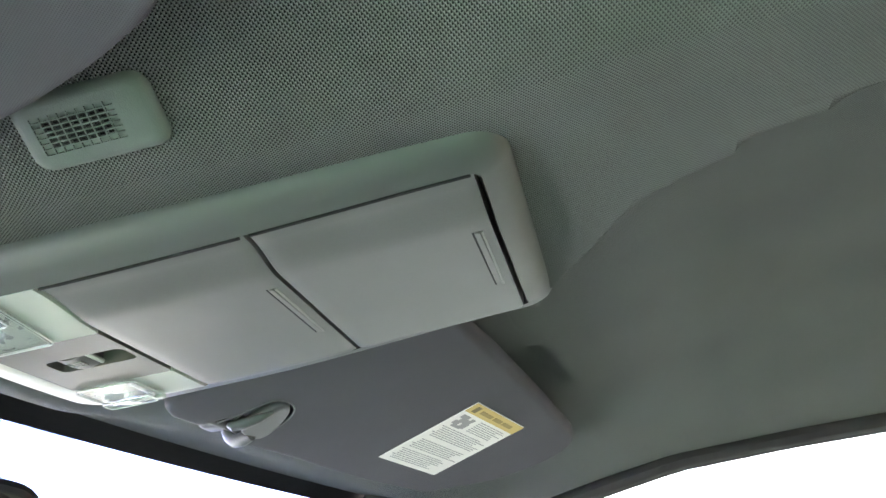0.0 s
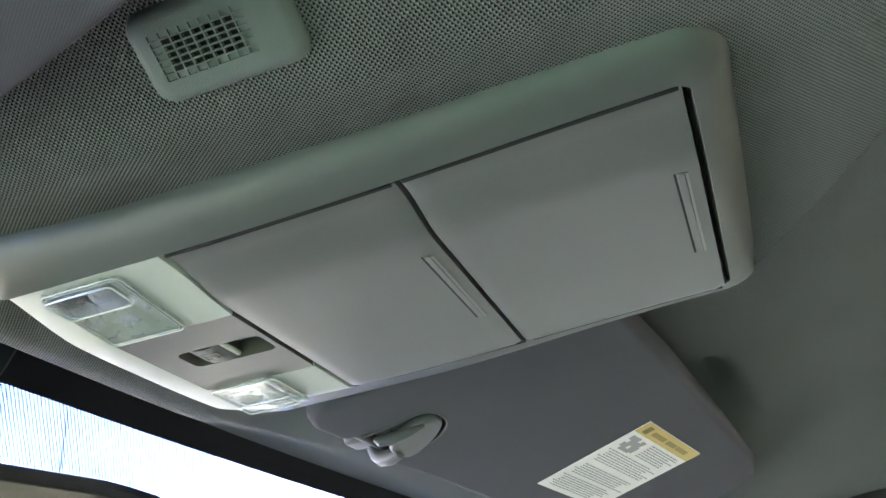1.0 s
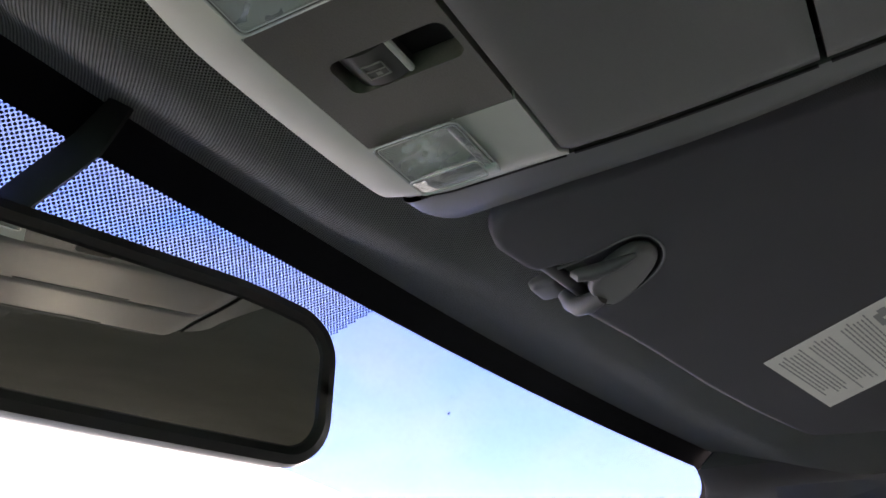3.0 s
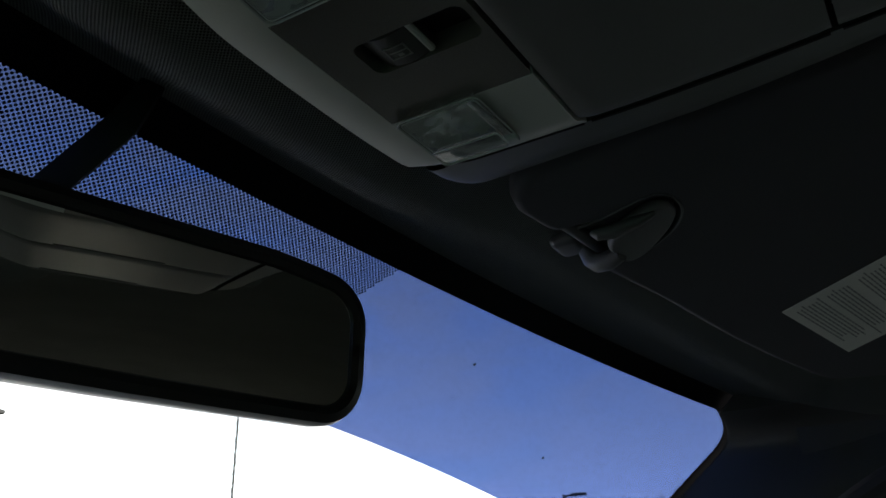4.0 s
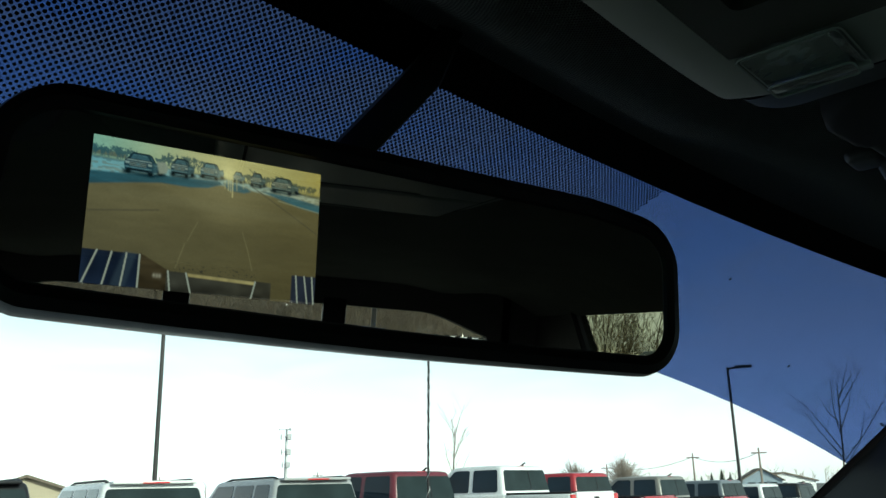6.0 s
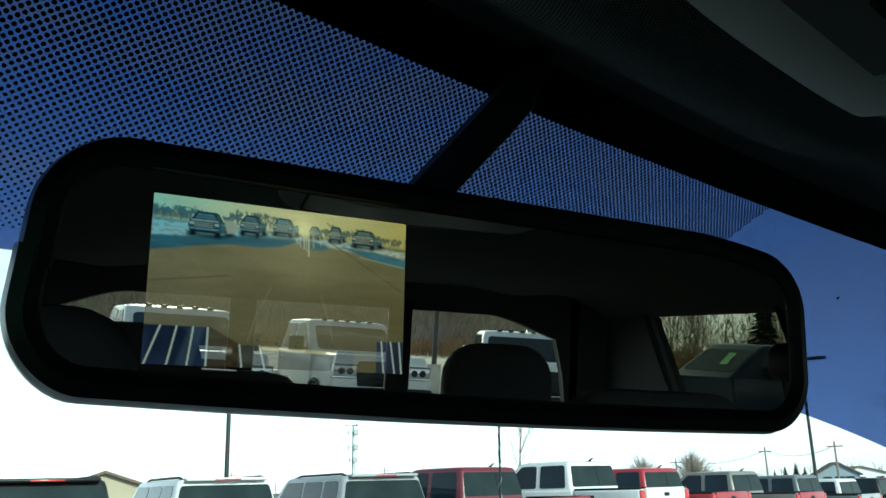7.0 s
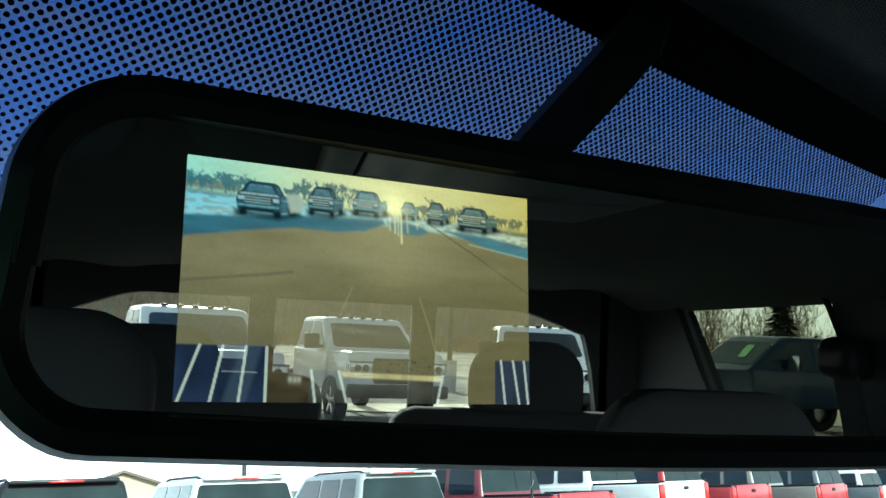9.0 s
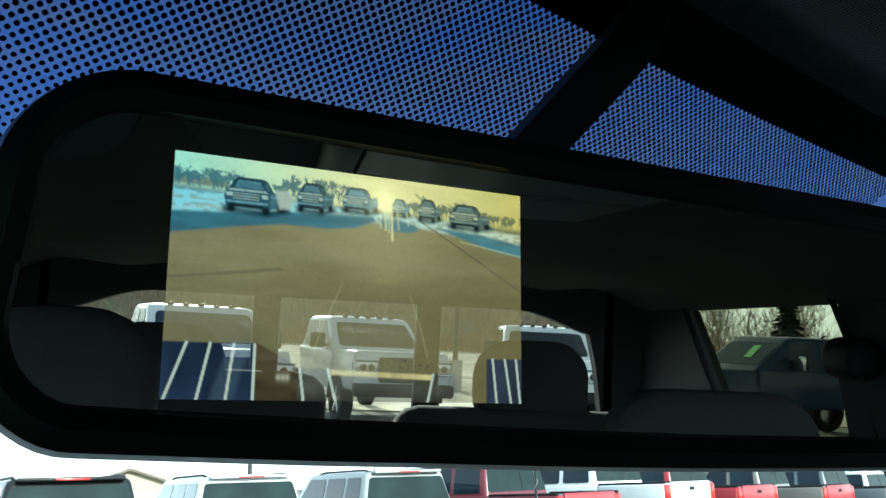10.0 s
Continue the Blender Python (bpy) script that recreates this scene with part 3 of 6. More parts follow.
seat((-0.345, -1.33, 0.45), 0.62, 1.725, "dark cloth rear bench seat with a tall backrest and headrest", "rear seats", 0.118, 0.925)
seat((0.398, -0.60, 0.45), 0.5, 1.677, "dark cloth front seat with a low rounded headrest", "front seats", 0.138)
seat((-0.350, -0.62, 0.45), 0.5, 1.738, "dark cloth front seat with a tall narrow headrest", "front seats", 0.102)

# ---- safety belt on the passenger pillar ----
belt = thing("safety_belt", "dark safety belt hanging from a pillar guide", "safety belt", (0.70, -0.86, 1.7))
part("guide", new_box((0.680, -0.945, 1.690), (0.737, -0.862, 1.752), 0.02, 3), BLACK, belt, "black plastic belt guide")
part("webbing", sheet(lambda v, w: (0.700 - 0.03 * v, -0.932 + 0.058 * w + 0.28 * v, 1.72 - 0.76 * v), span(0, 1, 6), span(0, 1, 1), (0.002, 0, 0)), DARK_CLOTH, belt, "dark woven webbing")

# ---- overhead console ----
def dense(outline, step=0.011, n=10):
    """The outline with its long straight runs divided."""
    out = []
    for (a, b), (c, d) in zip(outline, outline[1:] + outline[:1]):
        out.append((a, b))
        if math.hypot(c - a, d - b) > step:
            out += [(a + (c - a) * k / n, b + (d - b) * k / n) for k in range(1, n)]
    return out


def rise(y):
    """The console's face climbs a little towards its rear."""
    return 0.030 * max(0.0, -0.09 - y)


def face_z(x, y=-0.06):
    crease = smooth_step(0.068, 0.076, -y)
    return 1.7945 + rise(y) + (0.0046 * smooth_step(0.030 + 0.017 * crease, 0.0822 - 0.009 * crease, -x) if x < 0 else 0.0062 * smooth_step(0.072, 0.0875, x))


def taper(x, y):
    """The passenger edge draws in towards the rear, and the driver's edge goes out a little."""
    if x < 0:
        return -0.0030 * smooth_step(0.14, 0.262, -y) * smooth_step(0.03, 0.08, -x)
    return -0.007 * smooth_step(0.10, 0.262, -y) * smooth_step(0.03, 0.08, x)


console = thing("overhead_console", "grey plastic overhead console with two storage doors and map lamps", "overhead console", (0.0, -0.13, 1.815))
rings = []
bm = bmesh.new()
LEFT, RIGHT = -0.0822, 0.0870


def console_ring(driver, passenger, rear, lift, lift_right, r):
    """A ring round the console, that far outside the face on each side and that far above its rim."""
    out = []
    for x, y in dense(rounded(LEFT - driver, -0.2635 - rear, RIGHT + driver, 0.001 + 0.35 * driver, r, 8)):
        w = min(1.0, max(0.0, driver) / 0.012)
        side = smooth_step(0.06, 0.088, x)
        beyond = max(0.0, LEFT - x)
        x -= 0.27 * beyond * smooth_step(-0.06, -0.005, y)
        y -= 0.45 * beyond * smooth_step(-0.03, -0.005, y)
        x += taper(x, y) + (passenger - driver) * smooth_step(0.05, 0.088, x) * (1 + 0.22 * smooth_step(-0.09, 0.0, y)) * (1 - 0.55 * smooth_step(0.09, 0.26, -y))
        rim = (face_z(x, y) * (1 - w) + (1.7995 + rise(y)) * w) * (1 - side) + face_z(0.09, y) * side
        out.append(bm.verts.new((x, y, rim + lift + (lift_right - lift) * side)))
    return out


for row in ((0.0155, 0.0345, 0.0145, 0.0220, 0.0220, 0.017), (0.0155, 0.0345, 0.0145, 0.0128, 0.0135, 0.017), (0.0146, 0.0335, 0.0137, 0.0094, 0.0100, 0.0165), (0.0122, 0.0290, 0.0115, 0.0058, 0.0066, 0.015), (0.0080, 0.0195, 0.0075, 0.0025, 0.0034, 0.012), (0.0035, 0.0085, 0.0032, 0.0006, 0.0013, 0.009), (0.0, 0.0, 0.0, 0.0002, 0.0002, 0.006), (-0.0003, -0.0003, -0.0003, 0.0008, 0.0008, 0.0055), (-0.0005, -0.0005, -0.0005, 0.0160, 0.0160, 0.0055)):
    rings.append(console_ring(*row))
for a, b in zip(rings, rings[1:]):
    for i in range(len(a)):
        j = (i + 1) % len(a)
        bm.faces.new((a[i], a[j], b[j], b[i]))
bmesh.ops.recalc_face_normals(bm, faces=bm.faces[:])
for x in (LEFT, RIGHT):
    bmesh.ops.bisect_plane(bm, geom=bm.verts[:] + bm.edges[:] + bm.faces[:], dist=1e-6, plane_co=(x, 0, 0), plane_no=(1, 0, 0))
gone = [f for f in bm.faces if LEFT < f.calc_center_median().x < RIGHT and f.calc_center_median().y > -0.05]
bmesh.ops.delete(bm, geom=gone, context="FACES")
part("bezel", bm, BEZEL, console, "grey moulded surround")
part("corner_block", new_box((0.078, -0.018, 1.8052), (0.0915, 0.0056, 1.8200), 0.003), BEZEL, console, "grey moulded corner of the surround")
# Added near-black sheet: its colour is the shade inside the console
part("backing", new_box((-0.080, -0.262, 1.814), (0.082, -0.004, 1.818)), GAP, console, "near-black sheet painted as the shade behind the gaps")


def door_mesh(y0, y1):
    xs = span(-0.0799, 0.0852, 44)
    n = 22
    bm = bmesh.new()
    grid = []
    for x in xs:
        col = []
        for k in range(n + 1):
            y = y0 + (y1 - y0) * k / n
            ex = min(x - xs[0], xs[-1] - x)
            ey = min(y - y0, y1 - y)
            lift = 0.0009 * (1 - smooth_step(0, 0.0014, min(ex, ey))) + 0.0004 * (1 - smooth_step(0, 0.02, ex))
            col.append(bm.verts.new((x + taper(x, y), y, face_z(x, y) + lift)))
        grid.append(col)
    for i in range(len(xs) - 1):
        for k in range(n):
            bm.faces.new((grid[i][k], grid[i + 1][k], grid[i + 1][k + 1], grid[i][k + 1]))
    ring = [grid[i][0] for i in range(len(xs))] + [grid[-1][k] for k in range(1, n + 1)] + [grid[i][n] for i in range(len(xs) - 2, -1, -1)] + [grid[0][k] for k in range(n - 1, 0, -1)]
    top = [bm.verts.new((v.co.x, v.co.y, 1.8125)) for v in ring]
    for i in range(len(ring)):
        j = (i + 1) % len(ring)
        bm.faces.new((ring[i], ring[j], top[j], top[i]))
    bm.faces.new(top)
    bmesh.ops.recalc_face_normals(bm, faces=bm.faces[:])
    return bm


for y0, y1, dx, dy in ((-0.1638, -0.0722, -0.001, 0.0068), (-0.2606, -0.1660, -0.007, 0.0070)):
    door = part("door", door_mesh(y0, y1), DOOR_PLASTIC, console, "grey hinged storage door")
    # Near-black strips put the shade of the door gaps into colour
    part("gap_shade_strip", tube([(LEFT + 0.0012 + taper(LEFT, y), y, face_z(LEFT, y) + 0.0002) for y in span(y0 + 0.001, y1 - 0.001, 8)], 0.0008, 6), GAP, door, "near-black strip painted as the shade in the door gap")
    part("gap_shade_strip", tube([(0.0862 + taper(0.0862, y), y, face_z(0.0862, y) - 0.0002) for y in span(y0 + 0.001, y1 - 0.001, 8)], 0.0008, 6), GAP, door, "near-black strip painted as the shade in the door gap")
    yp = y0 + dy
    zp = face_z(0.0, yp)
    # Dark strip and pale ridge are painted shade and highlight of the recess
    part("pull_shade_strip", new_box((-0.0356 + dx, yp + 0.0012, zp - 0.00015), (0.0300 + dx, yp + 0.0021, zp + 0.0015)), GAP, door, "thin dark strip painted as the shade beside the pull")
    part("pull_groove", new_box((-0.0355 + dx, yp - 0.0020, zp - 0.00065), (0.0296 + dx, yp + 0.0013, zp + 0.0025), 0.0005, 1, Matrix.Translation((0, yp, zp)) @ pose(0, 0, 0, 9, 0, 0) @ Matrix.Translation((0, -yp, -zp))), DOOR_PLASTIC, door, "slim finger pull")
    part("pull_ridge", tube([(-0.0352 + dx, yp - 0.0023, zp - 0.0001), (0.0298 + dx, yp - 0.0023, zp - 0.0001)], 0.0006, 6), PULL_HIGHLIGHT, door, "pale edge painted as the highlight on the pull")

# front panel with a rolled front lip
def panel_edge(x):
    return 0.0082 - 0.0065 * abs((x - 0.012) / 0.095) ** 2.6 - 0.0022 * smooth_step(0.066, 0.088, x)


def panel_place(x, y):
    lip = max(0.0, (y - (panel_edge(x) - 0.024)) / 0.024)
    return (x, y, face_z(x) + 0.0040 * lip ** 1.7)


def panel_y(x, v):
    return -0.0708 + v * (panel_edge(x) + 0.0708)


bm = bmesh.new()
for x0, x1 in ((LEFT + 0.0002, -0.0337), (0.0362, RIGHT - 0.0002)):
    merge(bm, sheet(lambda x, v: panel_place(x, panel_y(x, v)), span(x0, x1, 16), span(0, 1, 34), (0, 0, 0.010)))
merge(bm, sheet(lambda x, v: panel_place(x, -0.0118 + v * (panel_y(x, 1) + 0.0118)), span(-0.0337, 0.0362, 18), span(0, 1, 16), (0, 0, 0.010)))
part("lamp_panel", bm, PANEL, console, "pale grey-green lamp panel with a rolled front lip")
# Shade of the panel's edge gap, drawn as a near-black line
part("panel_gap_shade", tube([(RIGHT + 0.0001, y, panel_place(RIGHT, y)[2] - 0.0001) for y in span(-0.0695, -0.004, 10)], 0.0006, 6), GAP, console, "thin near-black line painted as the shade beside the lamp panel")


def plate_with_hole(outer, hole, z_low, z_high):
    """A flat plate with a hole through it; both outlines have as many corners."""
    bm = bmesh.new()
    loops = [[bm.verts.new((x, y, z(x) if callable(z) else z)) for x, y in o] for o, z in ((outer, z_high), (outer, z_low), (hole, z_low), (hole, z_high))]
    for a, b in zip(loops, loops[1:]):
        for i in range(len(a)):
            j = (i + 1) % len(a)
            bm.faces.new((a[i], a[j], b[j], b[i]))
    bmesh.ops.recalc_face_normals(bm, faces=bm.faces[:])
    return bm


part("switch_panel", plate_with_hole(rounded(-0.0335, -0.0705, 0.036, -0.0121, 0.0015, 5), rounded(-0.0105, -0.068, 0.0075, -0.0262, 0.004, 5), 1.7946, 1.8030), TAUPE, console, "taupe plastic switch plate")
# Near-black floor makes the recess look deeper; its shade is the colour
part("switch_recess_shade", new_box((-0.0115, -0.069, 1.8030), (0.0085, -0.0252, 1.8040)), GAP, console, "near-black floor painted as the shade in the switch recess")
bm = sheet(lambda y, x: (x, y, 1.7975 - 0.0032 * math.sin(math.pi * (y + 0.0485) / 0.0195) ** 0.7 * (1 if -0.0484 < y < -0.0291 else 0) + 0.0006 * (y + 0.038) / 0.01), span(-0.0485, -0.029, 24), span(-0.0095, 0.0066, 2), (0, 0, 0.005))
button = part("rocker_switch", bm, mat("switch_grey", (0.055, 0.054, 0.052), 0.4), console, "dark grey rocker switch with a small window symbol")
part("switch_ridge", tube([(-0.0094, -0.0482, 1.7966), (0.0065, -0.0482, 1.7966)], 0.0013, 8), PANEL, button, "pale rear edge of the switch")
bm = bmesh.new()
for a, b, c, d in ((-0.0042, -0.0432, -0.0036, -0.0352), (0.0020, -0.0432, 0.0026, -0.0352), (-0.0042, -0.0432, 0.0026, -0.0427), (-0.0042, -0.0357, 0.0026, -0.0352), (-0.0012, -0.0432, -0.0007, -0.0352), (0.0, -0.0405, 0.0016, -0.0385)):
    box(bm, (a, b, 1.79405), (c, d, 1.7946))
part("switch_symbol", bm, mat("symbol_white", (0.24, 0.24, 0.23), 0.5), button, "pale printed symbol")


def map_lamp(x0, x1, y0, y1, outer):
    """A clear map lamp: reflector, lens with a rim, and a raised press lens on its outer side."""
    lamp = part("map_lamp", plate_with_hole(rounded(x0, y0, x1, y1, 0.004, 4), rounded(x0 + 0.0016, y0 + 0.0016, x1 - 0.0016, y1 - 0.0016, 0.003, 4), lambda x: face_z(x) - 0.0016, lambda x: face_z(x) + 0.0006), CLEAR, console, "clear plastic map lamp lens")
    # Shade along the inside of the rim, drawn as a dark line
    part("lens_shadow_line", tube([(x, y, face_z(x) - 0.0014) for x, y in rounded(x0 + 0.0012, y0 + 0.0012, x1 - 0.0012, y1 - 0.0012, 0.003, 4)], 0.0003, 6, None, True), BEZEL, lamp, "dark line painted as the shade inside the rim")
    for g, w in ((0.0004, 0.00035), (0.0019, 0.00022)):
        part("lens_rim", tube([(x, y, face_z(x) - 0.0018) for x, y in rounded(x0 + g, y0 + g, x1 - g, y1 - g, 0.0038 - g, 4)], w, 6, None, True), RIM, lamp, "pale line painted as the glint on the lens rim")
    rc = random.Random(int(abs(x0) * 1e4))
    part("reflector", sheet(lambda x, y: (x + rc.uniform(-0.0007, 0.0007), y + rc.uniform(-0.0007, 0.0007), face_z(x) + 0.0002 + rc.uniform(-0.0006, 0.0006)), span(x0 + 0.0013, x1 - 0.0013, 12), span(y0 + 0.0013, y1 - 0.0013, 10), (0, 0, 0.0012)), CHROME, lamp, "silvery crumpled reflector")
    part("lens", prism(rounded(x0 + 0.0017, y0 + 0.0017, x1 - 0.0017, y1 - 0.0017, 0.003, 4), lambda x, y: face_z(x) - 0.0019, lambda x, y: face_z(x) - 0.0011, 0.0003, 1), LENS, lamp)
    a, b = (x0 + 0.0015, x0 + 0.0165) if outer < 0 else (x1 - 0.0125, x1 - 0.0015)
    part("press_lens", prism(rounded(a, y0 + 0.004, b, y1 - 0.0025, 0.002, 3), lambda x, y: face_z(x) - 0.0042, lambda x, y: face_z(x) - 0.0020, 0.0007, 2), CLEAR, lamp, "raised clear press lens")
    part("press_rim", tube([(x, y, face_z(x) - 0.0042) for x, y in rounded(a, y0 + 0.004, b, y1 - 0.0025, 0.002, 3)], 0.0004, 6, None, True), RIM, lamp, "pale line painted as the glint on the press lens")
    return lamp


map_lamp(-0.0800, -0.0350, -0.0508, -0.0140, -1)
lamp = map_lamp(0.0342, 0.0705, -0.0490, -0.0132, 1)
part("end_bar", new_box((0.0356, -0.0480, 1.7915), (0.0692, -0.0442, 1.7932), 0.0006), CLEAR, lamp, "thick clear end of the lens")
part("end_catch", new_box((0.0652, -0.0492, 1.7908), (0.0702, -0.0440, 1.7934), 0.0009), RIM, lamp, "bright moulded catch")

# ---- microphone grille beside the console ----
vent = thing("microphone_cover", "grey-green plastic microphone cover with a square grille", "microphone cover", (-0.147, -0.133, 1.82))
TURN = pose(-0.1465, -0.1360, 1.8240, 0, 33.7, 0)
bm = bmesh.new()
loops = []
GX0, GX1, GY0, GY1 = -0.0067, 0.0077, -0.0125, 0.0190
for g, z, r in ((0.0006, 0.0100, 0.007), (0.0, 0.0060, 0.007), (-0.0006, 0.0034, 0.0066), (-0.0018, 0.0014, 0.006), (-0.0034, 0.0003, 0.005), (-0.0048, 0.0, 0.004)):
    loops.append([bm.verts.new((x, y, z)) for x, y in rounded(-0.0146 - g, -0.0272 - g, 0.0156 + g, 0.0270 + g, r, 5)])
for z in (0.0, 0.0022):
    loops.append([bm.verts.new((x, y, z)) for x, y in rounded(GX0, GY0, GX1, GY1, 0.0003, 5)])
for a, b in zip(loops, loops[1:]):
    for i in range(len(a)):
        j = (i + 1) % len(a)
        bm.faces.new((a[i], a[j], b[j], b[i]))
bmesh.ops.recalc_face_normals(bm, faces=bm.faces[:])
bmesh.ops.transform(bm, matrix=TURN, verts=bm.verts)
GRILLE = mat("grille_plastic", (0.128, 0.156, 0.140), 0.5, stain=0.05, stain_scale=25, bump=0.2, bump_scale=1500)
part("cover", bm, GRILLE, vent)
# Near-black sheet stands for the shade seen through the grille cells
part("grille_back", new_box((GX0 - 0.0005, GY0 - 0.0005, 0.0022), (GX1 + 0.0005, GY1 + 0.0005, 0.0030), 0, 1, TURN), GAP, vent, "near-black sheet painted as the shade behind the grille")
CY, CX = (GY1 - GY0) / 9, (GX1 - GX0) / 7
for i in range(1, 9):
    y = GY0 + CY * i
    part("grille_bar", new_box((GX0, y - 0.00030, 0.0), (GX1, y + 0.00030, 0.0018), 0, 1, TURN), GRILLE, vent)
for i in range(1, 7):
    x = GX0 + CX * i
    part("grille_bar", new_box((x - 0.00027, GY0, 0.00005), (x + 0.00027, GY1, 0.0017), 0, 1, TURN), GRILLE, vent)
for x0, x1, y0, y1 in ((GX0, GX0 + CX, GY0, GY1), (GX1 - CX, GX1, GY0, GY1), (GX0 + CX, GX1 - CX, GY0, GY0 + CY), (GX0 + CX, GX1 - CX, GY1 - CY, GY1)):
    part("grille_blind_edge", new_box((x0, y0, 0.0008), (x1, y1, 0.0021), 0, 1, TURN), GRILLE, vent, "closed edge of the grille")

# ---- sun visors ----
def visor_low(x, y):
    return 1.8107 - (0.0851 * (x - 0.3538) + 0.2119 * (y + 0.1273)) / 0.9736


visor = thing("sun_visor", "dark grey cloth sun visor folded up against the headliner", "sun visor", (0.36, -0.13, 1.82), 0, "sun visors")
outline = [(0.126, -0.028), (0.131, -0.017), (0.140, -0.010), (0.152, -0.0075), (0.166, -0.010), (0.176, -0.0115), (0.1825, -0.0150), (0.1855, -0.0230), (0.189, -0.0320), (0.217, -0.0360), (0.2225, -0.0250), (0.2265, -0.0180), (0.233, -0.0170), (0.245, -0.0200), (0.30, -0.032), (0.384, -0.047), (0.46, -0.064), (0.52, -0.080), (0.545, -0.088), (0.560, -0.103), (0.585, -0.128), (0.607, -0.155), (0.616, -0.185), (0.617, -0.215), (0.608, -0.240), (0.590, -0.252), (0.56, -0.2545), (0.417, -0.238), (0.274, -0.219), (0.185, -0.204), (0.170, -0.196), (0.163, -0.182)]
def round_off(points, n=4):
    """A closed outline run smoothly through its corners."""
    out, k = [], len(points)
    for i in range(k):
        p = [Vector(points[(i + j) % k]) for j in (-1, 0, 1, 2)]
        for t in span(0, 1, n)[:-1]:
            q = 0.5 * (2 * p[1] + (p[2] - p[0]) * t + (2 * p[0] - 5 * p[1] + 4 * p[2] - p[3]) * t * t + (3 * p[1] - p[0] - 3 * p[2] + p[3]) * t ** 3)
            out.append((q.x, q.y))
    return out


pocket = [(0.178, 0.004), (0.1845, -0.020), (0.1872, -0.040), (0.1868, -0.060), (0.1895, -0.068), (0.197, -0.0725), (0.207, -0.0738), (0.217, -0.0715), (0.226, -0.0645), (0.2325, -0.053), (0.236, -0.042), (0.237, -0.034), (0.228, -0.026), (0.222, 0.004)]
part("panel", cut_out(prism(outline, visor_low, lambda x, y: visor_low(x, y) + 0.017, 0.006, 4), prism(round_off(pocket)[::-1], lambda x, y: visor_low(x, y) - 0.02, lambda x, y: visor_low(x, y) + 0.0085)), VISOR_CLOTH, visor)
ROD = mat("visor_rod_plastic", (0.05, 0.05, 0.052), 0.45)
part("rod", tube([(0.174, -0.0165, visor_low(0.174, -0.0165) + 0.0075), (0.232, -0.0245, visor_low(0.232, -0.0245) + 0.0075)], 0.0040, 12), ROD, visor, "slim dark pivot rod")
part("pocket_rim", tube([(x, y, visor_low(x, y) + 0.0002) for x, y in round_off(pocket)[5:46]], 0.0008, 6), mat("pocket_rim_plastic", (0.13, 0.13, 0.14), 0.5), visor, "raised grey rim round the pocket")

clip = thing("visor_clip", "grey plastic visor retaining clip on the headliner", "visor clip", (0.205, -0.02, 1.81))
CLIP = mat("clip_plastic", (0.12, 0.12, 0.126), 0.36, stain=0.05, stain_scale=40)
paddle = round_off([(0.2085, -0.0330), (0.1990, -0.0500), (0.1975, -0.0620), (0.2030, -0.0685), (0.2110, -0.0700), (0.2190, -0.0665), (0.2275, -0.0570), (0.2340, -0.0440), (0.2330, -0.0355), (0.2230, -0.0315)])
part("paddle", prism(paddle[::-1], lambda x, y: visor_low(x, y) - 0.0036 + 0.10 * max(0.0, -0.045 - y), lambda x, y: visor_low(x, y) + 0.0055, 0.0030, 4), CLIP, clip, "smooth rounded grey finger paddle")
part("ridge", tube([(0.1925, -0.0295, 1.8025), (0.1935, -0.0325, 1.8012), (0.1965, -0.0400, 1.8020), (0.1985, -0.0520, 1.8045), (0.2000, -0.0620, 1.8075)], [0.0014, 0.0036, 0.0042, 0.0034, 0.0014], 14), CLIP, clip, "rounded ridge along the paddle")
part("hook", tube([(0.2265, -0.0135, 1.8085), (0.2268, -0.0160, 1.8025), (0.2262, -0.0200, 1.7992), (0.2245, -0.0270, 1.7985), (0.2215, -0.0350, 1.7995)], [0.0044, 0.0052, 0.0056, 0.0056, 0.0042], 16), CLIP, clip, "short curved arm round the rod")
part("base", new_box((0.214, -0.0135, 1.8100), (0.236, 0.004, 1.826), 0.004, 3), CLIP, clip)

# warning label on the passenger visor
label = thing("warning_label", "white paper warning label with a yellow header and small print", "label", (0.42, -0.15, 1.81))
LA, LU, LV = Vector((0.353, -0.188)), Vector((0.0285, 0.101)), Vector((0.1145, -0.0245))
def on_label(u, v, drop):
    p = LA + LU * u + LV * v
    return Vector((p.x, p.y, visor_low(p.x, p.y) - drop))
def label_patch(u0, v0, u1, v1, drop, thick=0.00025):
    return sheet(lambda u, v: on_label(u, v, drop), (u0, u1), (v0, v1), (0, 0, thick))
part("sheet", label_patch(0, 0, 1, 1, 0.0007, 0.0006), PAPER, label)
part("header", label_patch(0.004, 0.004, 0.135, 0.996, 0.0010), YELLOW, label, "yellow header strip")
rnd = random.Random(5)
bm = bmesh.new()
for v0, v1 in ((0.20, 0.42), (0.46, 0.62), (0.65, 0.84)):
    merge(bm, label_patch(0.05, v0, 0.092, v1, 0.0013))
part("header_print", bm, mat("header_ink", (0.30, 0.21, 0.05), 0.6), label, "dark print on the header")
bm = bmesh.new()
merge(bm, label_patch(0.03, 0.07, 0.11, 0.14, 0.0013))
part("warning_triangle", bm, mat("triangle_ink", (0.16, 0.11, 0.02), 0.6), label, "small warning triangle mark")
bm = bmesh.new()
def print_line(u, v0, v1):
    """One line of small print, broken into words."""
    v = v0
    while v < v1:
        w = min(v1, v + rnd.uniform(0.02, 0.06))
        merge(bm, label_patch(u, v, u + 0.0080, w, 0.0010))
        v = w + 0.012
for i in range(7):
    print_line(0.170 + 0.025 * i, 0.40, rnd.uniform(0.80, 0.95))
